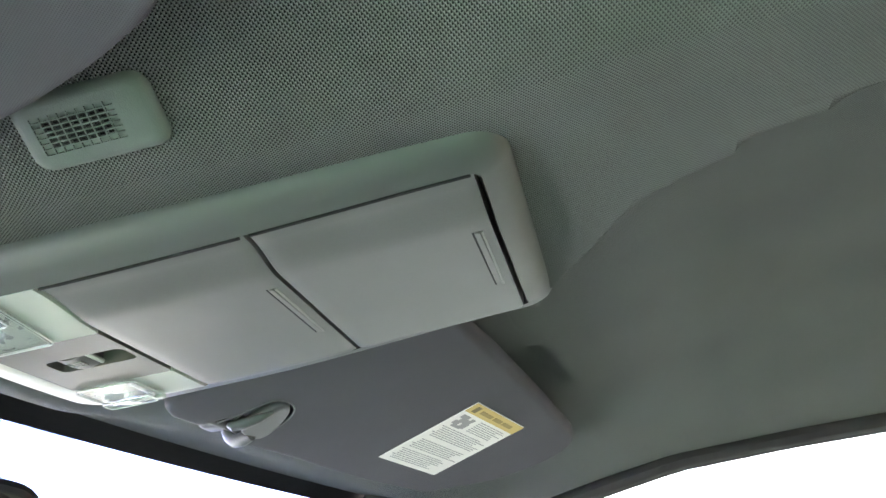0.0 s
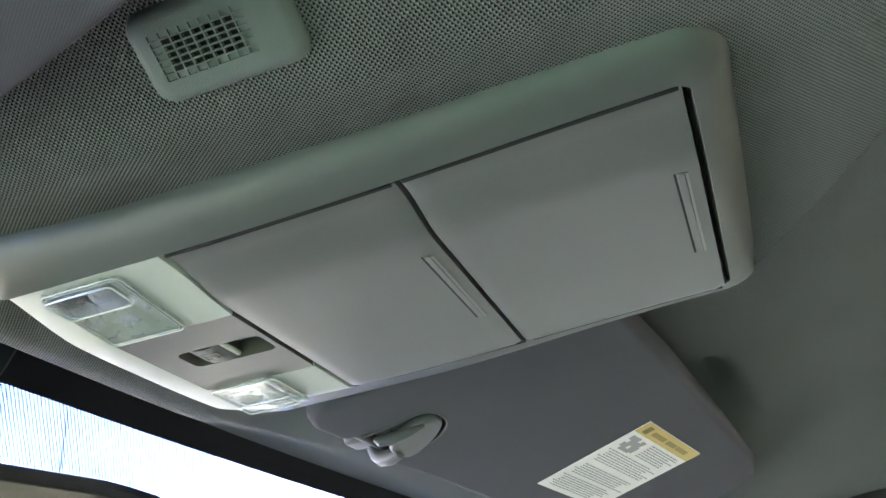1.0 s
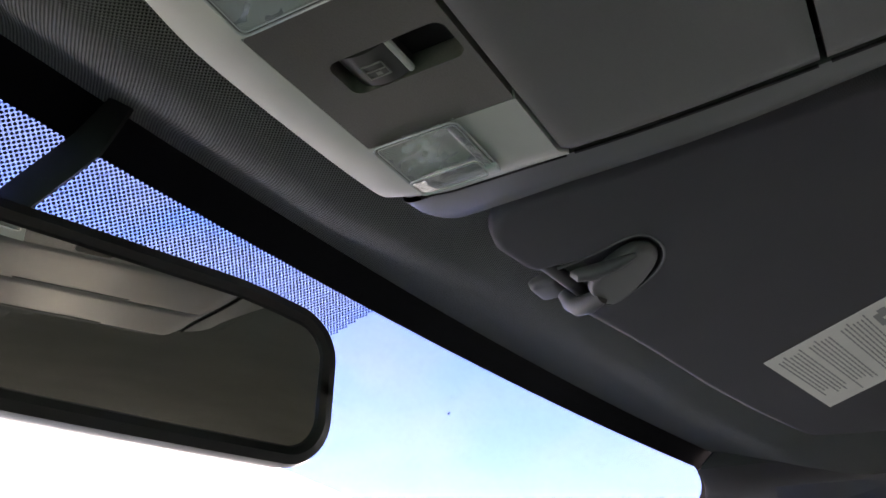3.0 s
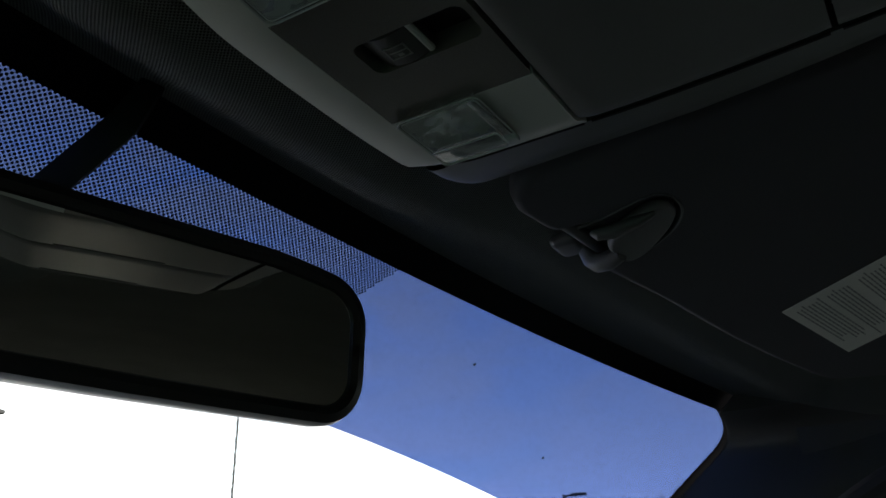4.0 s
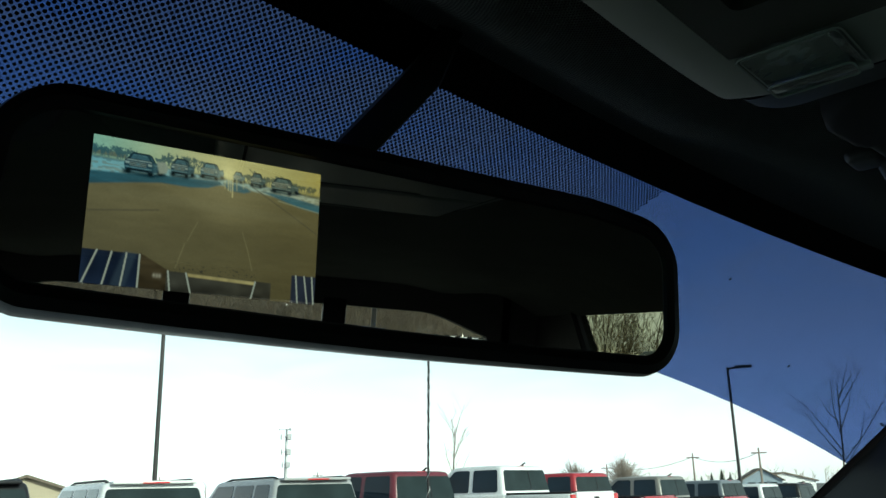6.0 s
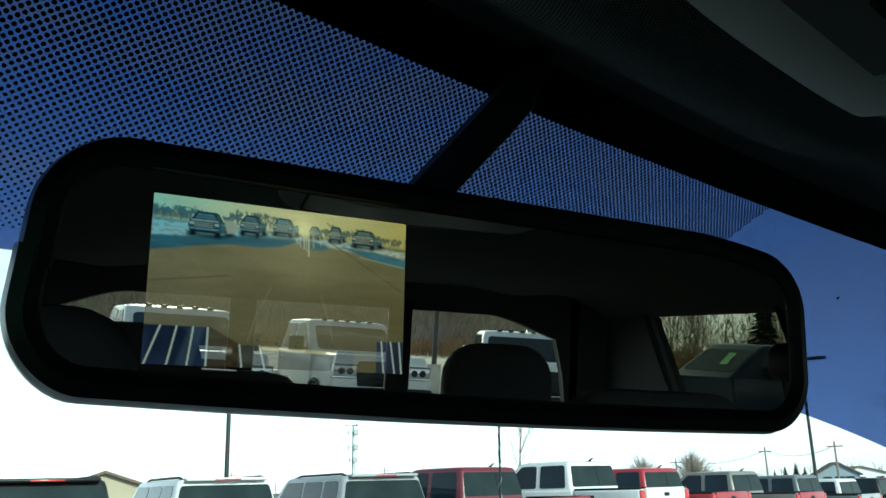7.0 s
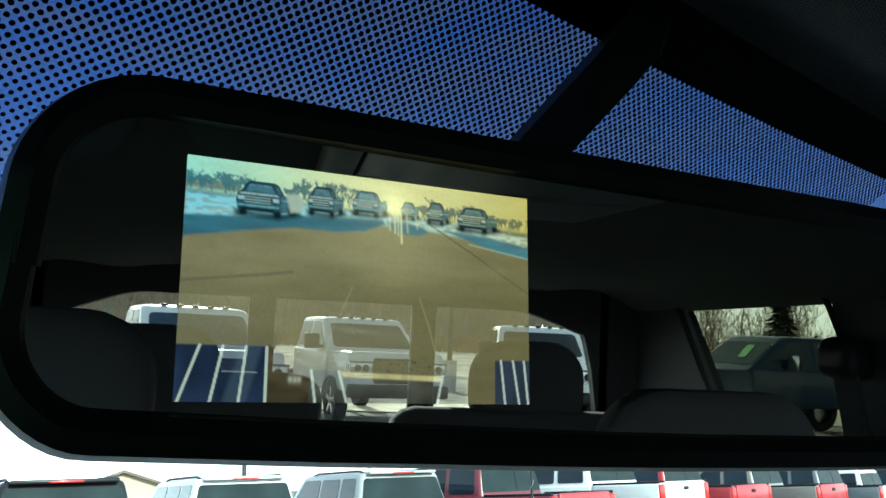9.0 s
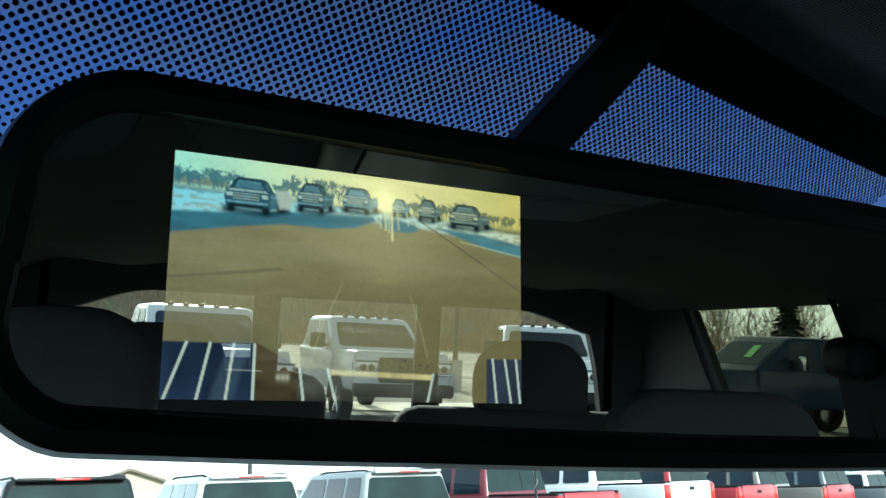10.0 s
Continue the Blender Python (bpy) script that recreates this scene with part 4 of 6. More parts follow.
for i in range(23):
    if i not in (7, 8, 15):
        print_line(0.375 + 0.0255 * i, 0.05 + (0.04 if i % 4 else 0), rnd.uniform(0.70, 0.95))
part("print", bm, INK, label, "lines of small grey print")
bm = bmesh.new()
for a, b, c, d in ((0.17, 0.07, 0.22, 0.20), (0.21, 0.12, 0.27, 0.30), (0.26, 0.08, 0.31, 0.18), (0.25, 0.22, 0.33, 0.32), (0.18, 0.25, 0.22, 0.31), (0.31, 0.12, 0.345, 0.28)):
    merge(bm, label_patch(a, b, c, d, 0.0010))
part("pictogram", bm, INK, label, "small dark pictogram")

driver_visor = thing("sun_visor", "grey cloth sun visor folded up above the driver", "sun visor", (-0.38, -0.13, 1.81), 0, "sun visors")
outline = [(-0.158, -0.035), (-0.166, -0.075), (-0.176, -0.115), (-0.184, -0.145), (-0.193, -0.170), (-0.203, -0.190), (-0.216, -0.206), (-0.240, -0.219), (-0.30, -0.227), (-0.58, -0.252), (-0.61, -0.24), (-0.618, -0.20), (-0.607, -0.15), (-0.56, -0.103), (-0.52, -0.080), (-0.384, -0.047), (-0.232, -0.020), (-0.175, -0.010)]
part("panel", prism(outline, lambda x, y: 1.8045 + 0.02 * (x + 0.17) - 0.03 * (y + 0.13), lambda x, y: 1.8205 + 0.02 * (x + 0.17) - 0.03 * (y + 0.13), 0.006, 4), VISOR_CLOTH, driver_visor)
part("edge_seam", tube([(x, y, 1.8105 + 0.02 * (x + 0.17) - 0.03 * (y + 0.13)) for x, y in outline], 0.0012, 6, None, True), VISOR_CLOTH, driver_visor, "stitched seam along the visor edge")

# ---- rear-view mirror with a camera screen ----
MC = Vector((-0.0937, 0.1006, 1.7326))
NZ = -0.092
MN = Vector((-0.2844 * math.sqrt(1 - NZ * NZ), -0.9587 * math.sqrt(1 - NZ * NZ), NZ)).normalized()
MU = Vector((0.9587, -0.2844, 0)).normalized()
MV = MN.cross(MU).normalized()


def on_mirror(u, v, w=0.0):
    """u to the passenger side, v up, w towards the seats."""
    return MC + MU * u + MV * v + MN * w


def mirror_outline(grow=0.0):
    out = []
    for x, y in dense(rounded(-0.0645 - grow, -0.0355 - grow, 0.1972 + grow, 0.0355 + grow, 0.021 + grow, 12), 0.012, 16):
        run = max(0.0, min(1.0, (x + 0.0435) / 0.2195))
        y2 = y + (0.0049 - 0.0064 * run + 0.0024 * smooth_step(-0.0435, -0.066, x) - 0.0014 * math.sin(math.pi * run) if y < 0 else -0.0004 - 0.0032 * run - 0.0042 * smooth_step(0.145, 0.192, x))
        out.append((x + (0.003 * y / 0.03 * (x < 0)), y2))
    return out


mirror = thing("rear_view_mirror", "black rear-view mirror with a lit camera screen in its glass", "rear-view mirror", MC)
bm = bmesh.new()
loops = []
for grow, w in ((-0.0085, 0.0002), (-0.0075, 0.0018), (-0.0045, 0.0030), (-0.001, 0.0020), (0.0, -0.0015), (-0.0005, -0.010), (-0.004, -0.019), (-0.012, -0.026), (-0.024, -0.030)):
    # the back of the housing bellies out below
    belly = 0.0010 * smooth_step(0.0, 0.012, -w) * smooth_step(0.034, 0.020, -w)
    loops.append([bm.verts.new(on_mirror(u, v - (belly * smooth_step(0.17, -0.02, u) if v < 0 else 0.0), w)) for u, v in mirror_outline(grow)])
for a, b in zip(loops, loops[1:]):
    for i in range(len(a)):
        j = (i + 1) % len(a)
        bm.faces.new((a[i], a[j], b[j], b[i]))
bm.faces.new(loops[-1])
bmesh.ops.recalc_face_normals(bm, faces=bm.faces[:])
part("housing", bm, HOUSING, mirror, "black plastic housing with a rounded rim")
MIRROR = bpy.data.materials.new("mirror_glass")
MIRROR.use_nodes = True
b = MIRROR.node_tree.nodes["Principled BSDF"]
b.inputs["Base Color"].default_value, b.inputs["Metallic"].default_value, b.inputs["Roughness"].default_value = (0.80, 0.81, 0.78, 1), 1.0, 0.0
bm = bmesh.new()
bm.faces.new([bm.verts.new(on_mirror(u, v, 0.0006)) for u, v in mirror_outline(-0.0078)])
ext = [bm.verts.new(on_mirror(u, v, -0.002)) for u, v in mirror_outline(-0.0078)]
bm.faces.new(ext[::-1])
bmesh.ops.recalc_face_normals(bm, faces=bm.faces[:])
part("glass", bm, MIRROR, mirror, "flat dark mirror glass", smooth=False)
arm_low, arm_top = on_mirror(0.095, 0.006, -0.026), shield(-0.006, 0.058, -0.004)
part("arm", tube([arm_low, arm_low.lerp(arm_top, 0.4) + Vector((0, 0.004, 0.003)), arm_top], [0.011, 0.009, 0.012], 12), BLACK, mirror, "short black mounting arm")
bm = bmesh.new()
loops = []
for s in span(-0.024, 0.098, 12):
    ring = [(-0.0092, -0.0095), (-0.0085, -0.0120), (-0.0015, -0.0205), (0.0005, -0.0190), (0.0045, -0.001), (-0.0030, -0.001)]
    loops.append([bm.verts.new(shield(x - 0.28 * s, s, w * (0.25 + 0.75 * smooth_step(-0.03, 0.0, s)))) for x, w in ring])
for a, b in zip(loops, loops[1:]):
    for i in range(6):
        bm.faces.new((a[i], a[(i + 1) % 6], b[(i + 1) % 6], b[i]))
bm.faces.new(loops[0])
bm.faces.new(loops[-1][::-1])
bmesh.ops.recalc_face_normals(bm, faces=bm.faces[:])
part("cable_cover", bm, BLACK, mirror, "black cover over the cable on the glass")

# the lit screen: a fine grid of lit points behind the glass, coloured by soft-edged areas
SW, SH = 0.0347, 0.0212
NU, NV = 380, 236
GU, GV = np.meshgrid(np.linspace(0, 1, NU), np.linspace(0, 1, NV), indexing="ij")
rp = np.random.RandomState(7)


def mottle(nu, nv, seed):
    """Soft noise between -1 and 1 with nu by nv cells over the picture."""
    g = np.random.RandomState(seed).uniform(-1, 1, (nu + 2, nv + 2))
    a, b = GU * nu, GV * nv
    i, j = a.astype(int), b.astype(int)
    fu, fv = a - i, b - j
    fu, fv = fu * fu * (3 - 2 * fu), fv * fv * (3 - 2 * fv)
    return (g[i, j] * (1 - fu) + g[i + 1, j] * fu) * (1 - fv) + (g[i, j + 1] * (1 - fu) + g[i + 1, j + 1] * fu) * fv


def colour(left, right=None):
    l, r = np.array(left), np.array(right or left)
    return l + (r - l) * GU[..., None]


def ramp(a, b, v):
    t = np.clip((v - a) / (b - a), 0, 1)
    return t * t * (3 - 2 * t)


picture = np.zeros((NU, NV, 3))


def lay(mask, col):
    global picture
    m = np.clip(mask, 0, 1)[..., None]
    picture = picture * (1 - m) + np.asarray(col) * m


def area(points, soft=0.004):
    """A soft mask over a closed outline: inside by even-odd count, its rim blurred by distance."""
    inside = np.zeros(GU.shape, bool)
    far = np.full(GU.shape, 9.0)
    for (a, b), (c, d) in zip(points, points[1:] + points[:1]):
        cross = ((b > GV) != (d > GV)) & (GU < (c - a) * (GV - b) / ((d - b) or 1e-9) + a)
        inside ^= cross
        t = np.clip(((GU - a) * (c - a) + (GV - b) * (d - b)) / ((c - a) ** 2 + (d - b) ** 2 + 1e-12), 0, 1)
        far = np.minimum(far, np.hypot(GU - a - t * (c - a), (GV - b - t * (d - b)) * 0.62))
    return ramp(-soft, soft, np.where(inside, far, -far))


def line(points, wide, soft=0.002):
    far = np.full(GU.shape, 9.0)
    for (a, b), (c, d) in zip(points, points[1:]):
        t = np.clip(((GU - a) * (c - a) + (GV - b) * (d - b)) / ((c - a) ** 2 + (d - b) ** 2 + 1e-12), 0, 1)
        far = np.minimum(far, np.hypot(GU - a - t * (c - a), (GV - b - t * (d - b)) * 0.62))
    return 1 - ramp(wide, wide + soft, far)


def spot(u, v, ru, rv):
    return np.exp(-((GU - u) / ru) ** 2 - ((GV - v) / rv) ** 2)


# the lot, warm and streaked, then sky, woods and snow along its far edge
lot = colour((0.158, 0.134, 0.068), (0.132, 0.106, 0.044)) * (1.15 - 0.35 * ramp(0.2, 0.9, GV))[..., None]
lot = lot * (1 + 0.12 * mottle(5, 9, 1) + 0.06 * mottle(14, 40, 2) + 0.025 * mottle(160, 118, 3))[..., None]
lot = lot + (0.06 * spot(0.57, 0.26, 0.16, 0.22))[..., None] * np.array((1.0, 0.85, 0.45))
lay(np.ones(GU.shape), lot)
skyline = 0.135 + 0.035 * GU
sky_col = colour((0.27, 0.50, 0.40), (0.45, 0.36, 0.10)) + spot(0.5, 0.05, 0.3, 0.2)[..., None] * np.array((0.24, 0.11, 0.0))
lay(1 - ramp(skyline - 0.01, skyline + 0.03, GV), sky_col * (1 + 0.06 * mottle(9, 30, 4))[..., None])
lay((1 - ramp(0.0, 0.025, np.abs(GV - skyline - 0.022))) * 0.85, colour((0.05, 0.15, 0.19), (0.13, 0.13, 0.06)) * (1 + 0.5 * mottle(110, 90, 5))[..., None])
lay(area([(-0.02, 0.098), (0.05, 0.092), (0.13, 0.104), (0.14, 0.135), (-0.02, 0.135)], 0.006) * 0.8, colour((0.085, 0.075, 0.055)) * (1 + 0.5 * mottle(150, 100, 16))[..., None])
branches = np.zeros(GU.shape)
def grow(u, v, lean, length, depth):
    """Draws one bare limb upwards and then its forks."""
    n = max(3, int(length * NV * 1.6))
    for k in range(n):
        t = k / n
        i, j = int((u + lean * length * t * 0.62) * (NU - 1)), int((v - length * t) * (NV - 1))
        if 0 <= i < NU and 0 <= j < NV:
            branches[i, j] = min(1, branches[i, j] + 0.16 + 0.10 * depth)
    if depth:
        for _ in range(3):
            f = rp.uniform(0.45, 1.0)
            grow(u + lean * length * f * 0.62, v - length * f, lean * 0.6 + rp.uniform(-0.9, 0.9), length * rp.uniform(0.45, 0.75), depth - 1)


for u0, u1, count, tall in ((0.0, 0.17, 34, 0.034), (0.27, 0.37, 7, 0.052), (0.385, 0.47, 6, 0.064), (0.25, 0.58, 24, 0.030), (0.62, 0.80, 26, 0.040), (0.78, 1.0, 30, 0.026)):
    for _ in range(count):
        u = rp.uniform(u0, u1)
        grow(u, 0.145 + 0.04 * u - rp.uniform(0, 0.02), rp.uniform(-0.35, 0.35), tall * rp.uniform(0.6, 1.1), 4)
branches = (branches + np.roll(branches, 1, 0) * 0.2 + np.roll(branches, 1, 1) * 0.15)
lay(branches * 0.7, colour((0.040, 0.115, 0.14), (0.12, 0.12, 0.055)))
snow = (0.55 + 0.45 * ramp(0.0, 0.5, mottle(60, 90, 6) + 0.25)) * area([(0, 0.155), (0.14, 0.155), (0.5, 0.165), (0.75, 0.17), (1, 0.20), (1, 0.27), (0.62, 0.205), (0.3, 0.225), (0, 0.26)], 0.008)
lay(snow, colour((0.20, 0.44, 0.50), (0.44, 0.45, 0.30)))
shade = colour((0.022, 0.095, 0.135), (0.05, 0.13, 0.15)) * (1 + 0.22 * mottle(16, 60, 8))[..., None]
for outline in ([(-0.02, 0.25), (0.13, 0.235), (0.3, 0.205), (0.53, 0.185), (0.54, 0.205), (0.48, 0.245), (0.40, 0.262), (0.28, 0.262), (0.15, 0.295), (-0.02, 0.345)],
                [(0.545, 0.195), (0.60, 0.185), (0.655, 0.205), (0.67, 0.225), (0.64, 0.242), (0.57, 0.240)], [(0.72, 0.205), (0.86, 0.215), (1.02, 0.25), (1.02, 0.31), (0.90, 0.285), (0.78, 0.235)]):
    lay(area(outline, 0.006) * 0.92, shade)
lay(area([(0, 0.235), (0.16, 0.20), (0.16, 0.206), (0, 0.245)], 0.004) * 0.6, (0.30, 0.40, 0.38))
lay(area([(0.80, 0.255), (1, 0.30), (1, 0.307), (0.8, 0.262)], 0.003) * 0.6, (0.35, 0.36, 0.22))


def far_truck(u0, v0, u1, v1, tone=1.0, turn=1):
    """A parked pickup seen from its front corner: front, windscreen, hood and one flank in shade; turn -1 shows the other flank."""
    w, h = u1 - u0, v1 - v0
    def at(*uv):
        return [(u0 + (a if turn > 0 else 1 - a) * w, v0 + b * h) for a, b in uv]
    def put(points, soft, col, k=1.0):
        lay(area(at(*points), soft) * k, np.asarray(col) * (1 + 0.20 * grit)[..., None])
    grit = mottle(170, 110, int(u0 * 900) + 31)
    soft = 0.0020
    dark = colour((0.010, 0.040, 0.064), (0.038, 0.052, 0.038)) * tone
    mid = colour((0.034, 0.098, 0.135), (0.085, 0.108, 0.078)) * tone
    pale = colour((0.09, 0.21, 0.26), (0.20, 0.22, 0.15))
    shine = colour((0.20, 0.29, 0.30), (0.34, 0.32, 0.19))
    put(((-0.04, 0.84), (0.70, 0.92), (1.06, 0.78), (1.10, 0.92), (0.70, 1.10), (0.0, 1.06)), 0.008, (0.006, 0.026, 0.038), 0.85)
    # flank with bed and door, then cab, hood and front
    put(((0.60, 0.30), (0.97, 0.38), (1.0, 0.52), (0.98, 0.76), (0.70, 0.90)), soft, mid)
    put(((0.66, 0.44), (0.98, 0.46), (0.98, 0.52), (0.66, 0.53)), soft, pale, 0.7)
    put(((0.16, 0.06), (0.24, 0.0), (0.60, 0.0), (0.68, 0.05), (0.78, 0.33), (0.70, 0.42), (0.10, 0.42), (0.06, 0.36)), soft, dark)
    put(((0.20, 0.09), (0.57, 0.09), (0.64, 0.30), (0.13, 0.30)), soft, mid * 1.25)
    put(((0.22, 0.09), (0.56, 0.09), (0.57, 0.13), (0.21, 0.13)), soft, pale, 0.5)
    put(((0.64, 0.10), (0.69, 0.12), (0.75, 0.31), (0.69, 0.32)), soft, mid, 0.9)
    put(((0.02, 0.40), (0.08, 0.33), (0.68, 0.33), (0.74, 0.42), (0.74, 0.82), (0.66, 0.90), (0.04, 0.88), (0.0, 0.60)), soft, dark * 1.4)
    put(((0.07, 0.335), (0.67, 0.335), (0.71, 0.40), (0.04, 0.41)), soft, shine, 0.9)
    put(((0.14, 0.45), (0.57, 0.45), (0.56, 0.66), (0.16, 0.66)), soft, (0.005, 0.012, 0.016))
    for b in (0.47, 0.55, 0.63):
        lay(line(at((0.15, b), (0.56, b)), 0.0009, 0.0015) * 0.9, shine)
    lay(spot(u0 + (0.355 if turn > 0 else 0.645) * w, v0 + 0.55 * h, 0.05 * w, 0.05 * h), pale)
    for a in (0.08, 0.65):
        put(((a - 0.055, 0.46), (a + 0.055, 0.46), (a + 0.055, 0.57), (a - 0.04, 0.57)), soft, shine * 1.2)
    put(((0.02, 0.69), (0.71, 0.69), (0.70, 0.76), (0.04, 0.76)), soft, pale, 0.9)
    put(((0.08, 0.79), (0.64, 0.79), (0.62, 0.86), (0.10, 0.86)), soft, (0.006, 0.012, 0.015))
    for a, b in ((0.12, 0.93), (0.68, 0.93), (0.93, 0.82)):
        lay(spot(u0 + (a if turn > 0 else 1 - a) * w, v0 + b * h, 0.070 * w, 0.11 * h) * 1.5, (0.004, 0.010, 0.013))
    lay(line(at((0.03, 0.40), (0.08, 0.33), (0.14, 0.31), (0.22, 0.0), (0.61, 0.0), (0.69, 0.06), (0.78, 0.33)), 0.0008, 0.0016) * 0.8, (0.004, 0.012, 0.018))


far_truck(0.125, 0.080, 0.285, 0.225)
lay(area([(0.255, 0.12), (0.29, 0.115), (0.305, 0.15), (0.30, 0.19), (0.27, 0.20)], 0.006), (0.30, 0.33, 0.26))
far_truck(0.315, 0.070, 0.415, 0.195)
far_truck(0.440, 0.065, 0.545, 0.175, 1.7)
far_truck(0.585, 0.092, 0.640, 0.170, 1.7)
far_truck(0.665, 0.078, 0.735, 0.178)
far_truck(0.762, 0.082, 0.895, 0.195)
# low sun between the trucks, with streaks on the wet ground
picture = picture + (0.22 * spot(0.565, 0.115, 0.04, 0.06) + 0.06 * spot(0.565, 0.13, 0.14, 0.12))[..., None] * np.array((1.0, 0.85, 0.42))
for u, v0, v1, k in ((0.565, 0.10, 0.24, 0.5), (0.585, 0.13, 0.285, 0.6), (0.575, 0.12, 0.25, 0.4), (0.55, 0.15, 0.23, 0.3), (0.603, 0.15, 0.23, 0.3), (0.632, 0.15, 0.21, 0.25)):
    lay(line([(u, v0), (u + 0.004, v1)], 0.0010, 0.004) * k, (0.75, 0.64, 0.30))
lay(line([(0.67, 0.18), (0.82, 0.31), (1.0, 0.475)], 0.0012, 0.003) * 0.55, (0.055, 0.05, 0.035))
lay(line([(0, 0.52), (0.2, 0.475), (0.28, 0.455)], 0.0015, 0.005) * 0.45, (0.06, 0.055, 0.04))
lay(line([(0.1, 0.36), (0.9, 0.385)], 0.006, 0.03) * 0.10, (0.3, 0.27, 0.15))
for points in ([(0.447, 0.50), (0.41, 0.64)], [(0.645, 0.53), (0.675, 0.66), (0.70, 0.80)], [(0.40, 0.66), (0.368, 0.84)]):
    lay(line(points, 0.0008, 0.003) * 0.28, (0.34, 0.30, 0.15))
lay(area([(0.44, 0.56), (0.65, 0.56), (0.70, 0.86), (0.37, 0.86)], 0.02) * 0.28 * (0.6 + 0.4 * np.sin(GV * 520)), (0.10, 0.085, 0.04))
lay(area([(0.37, 0.80), (0.72, 0.80), (0.72, 0.87), (0.36, 0.87)], 0.02) * ramp(0.45, 0.75, mottle(170, 160, 9)), (0.05, 0.045, 0.03))
# the own tailgate and bed sides along the bottom
lay(area([(0.225, 0.765), (0.345, 0.865), (0.345, 1.02), (0.225, 1.02)], 0.004), colour((0.060, 0.044, 0.022)) * (1 + 0.25 * mottle(30, 40, 10) - 0.5 * ramp(0.85, 1, GV))[..., None])
lay(area([(-0.02, 0.775), (0.225, 0.772), (0.225, 1.02), (-0.02, 1.02)], 0.003), colour((0.010, 0.017, 0.036)) * (1 + 0.45 * mottle(26, 9, 11))[..., None])
lay(area([(0.885, 0.80), (1.02, 0.795), (1.02, 1.02), (0.885, 1.02)], 0.003), colour((0.02, 0.024, 0.038)) * (1 + 0.3 * mottle(40, 9, 12))[..., None])
lay(area([(0.16, 0.765), (0.21, 0.77), (0.17, 1.02), (0.11, 1.02)], 0.01) * 0.35, (0.06, 0.09, 0.12))
lay(area([(0.335, 0.865), (0.79, 0.875), (0.79, 1.02), (0.335, 1.02)], 0.003), colour((0.055, 0.055, 0.045), (0.05, 0.045, 0.03)) * (1 + 0.3 * mottle(30, 20, 13) - 0.4 * ramp(0.92, 1, GV))[..., None])
lay(area([(0.42, 0.868), (0.715, 0.878), (0.715, 0.902), (0.425, 0.890)], 0.004), colour((0.26, 0.20, 0.08), (0.48, 0.40, 0.18)) * (1 + 0.25 * mottle(60, 4, 14))[..., None])
for a, b, c, d in ((0.055, 0.776, 0.008, 1), (0.112, 0.776, 0.085, 1), (0.170, 0.776, 0.155, 1), (0.222, 0.776, 0.222, 1), (0.340, 0.866, 0.352, 1), (0.415, 0.868, 0.438, 1), (0.718, 0.878, 0.702, 1), (0.905, 0.80, 0.918, 1), (0.945, 0.80, 0.965, 1), (0.982, 0.80, 0.995, 1)):
    lay(line([(a, b), (c, d)], 0.0026, 0.0022), (0.34, 0.36, 0.30))
for u in (0.285, 0.297, 0.308):
    lay(spot(u, 0.905, 0.006, 0.014), (0.30, 0.27, 0.20))
picture = np.clip(picture * (1 + 0.06 * mottle(190, 118, 15))[..., None], 0, 1)

screen = thing("camera_screen", "lit reversing-camera screen showing parked pickups behind the glass", "screen", MC)
verts = [on_mirror((2 * u - 1) * SW, (1 - 2 * v) * SH, 0.0008) for u in np.linspace(0, 1, NU) for v in np.linspace(0, 1, NV)]
m = glow("screen_light", (1, 1, 1), 0.52, 0.36)
node = m.node_tree.nodes.new("ShaderNodeAttribute")
node.attribute_name = "lit"
m.node_tree.links.new(node.outputs[0], [n for n in m.node_tree.nodes if n.type == "EMISSION"][0].inputs[0])
for name, j0, j1, words in (("picture_far_edge", 0, 76, "lit row of parked pickups, woods and yellow sky"), ("picture_lot", 76, 173, "lit brown parking lot"), ("picture_tailgate", 173, NV - 1, "lit striped bed sides and tailgate edge")):
    rows = j1 - j0 + 1
    me = bpy.data.meshes.new(name)
    me.from_pydata([verts[i * NV + j] for i in range(NU) for j in range(j0, j1 + 1)], [], [(i * rows + j, i * rows + j + 1, (i + 1) * rows + j + 1, (i + 1) * rows + j) for i in range(NU - 1) for j in range(rows - 1)])
    att = me.color_attributes.new("lit", "FLOAT_COLOR", "POINT")
    att.data.foreach_set("color", np.concatenate([picture, np.ones((NU, NV, 1))], 2)[:, j0:j1 + 1].ravel())
    me.materials.append(m)
    shown = new(name, me)
    shown.parent = screen
    shown.matrix_parent_inverse = screen.matrix_world.inverted()
    tagged(shown, words)

# ---- outside: the lot ----
def ground_z(x, y):
    ahead = smooth_step(6, 14, y)
    return ahead * (0.10 * smooth_step(8, 17, x) * smooth_step(24, 18, x) - 0.30 * smooth_step(20, 34, x)) * smooth_step(120, 40, y)


def far_steps(a):
    return sorted({s * v for s in (-1, 1) for v in (0, 4, 8, 12, 16, 20, 25, 30, 36, 44, 60, 90, 150, 300, 700, a)})


tagged(mesh_object("ground", sheet(lambda x, y: (x, y, ground_z(x, y)), far_steps(1800), far_steps(1800), (0, 0, -0.3)), ASPHALT), "grey asphalt parking lot", "ground", kind="structure")
tagged(mesh_object("grass_field", sheet(lambda x, y: (x, y, 0.03), span(-300, 300, 2), [-400, -60, -19], (0, 0, -0.02)), GRASS), "dry yellow grass with patches of snow", "grass", kind="structure")


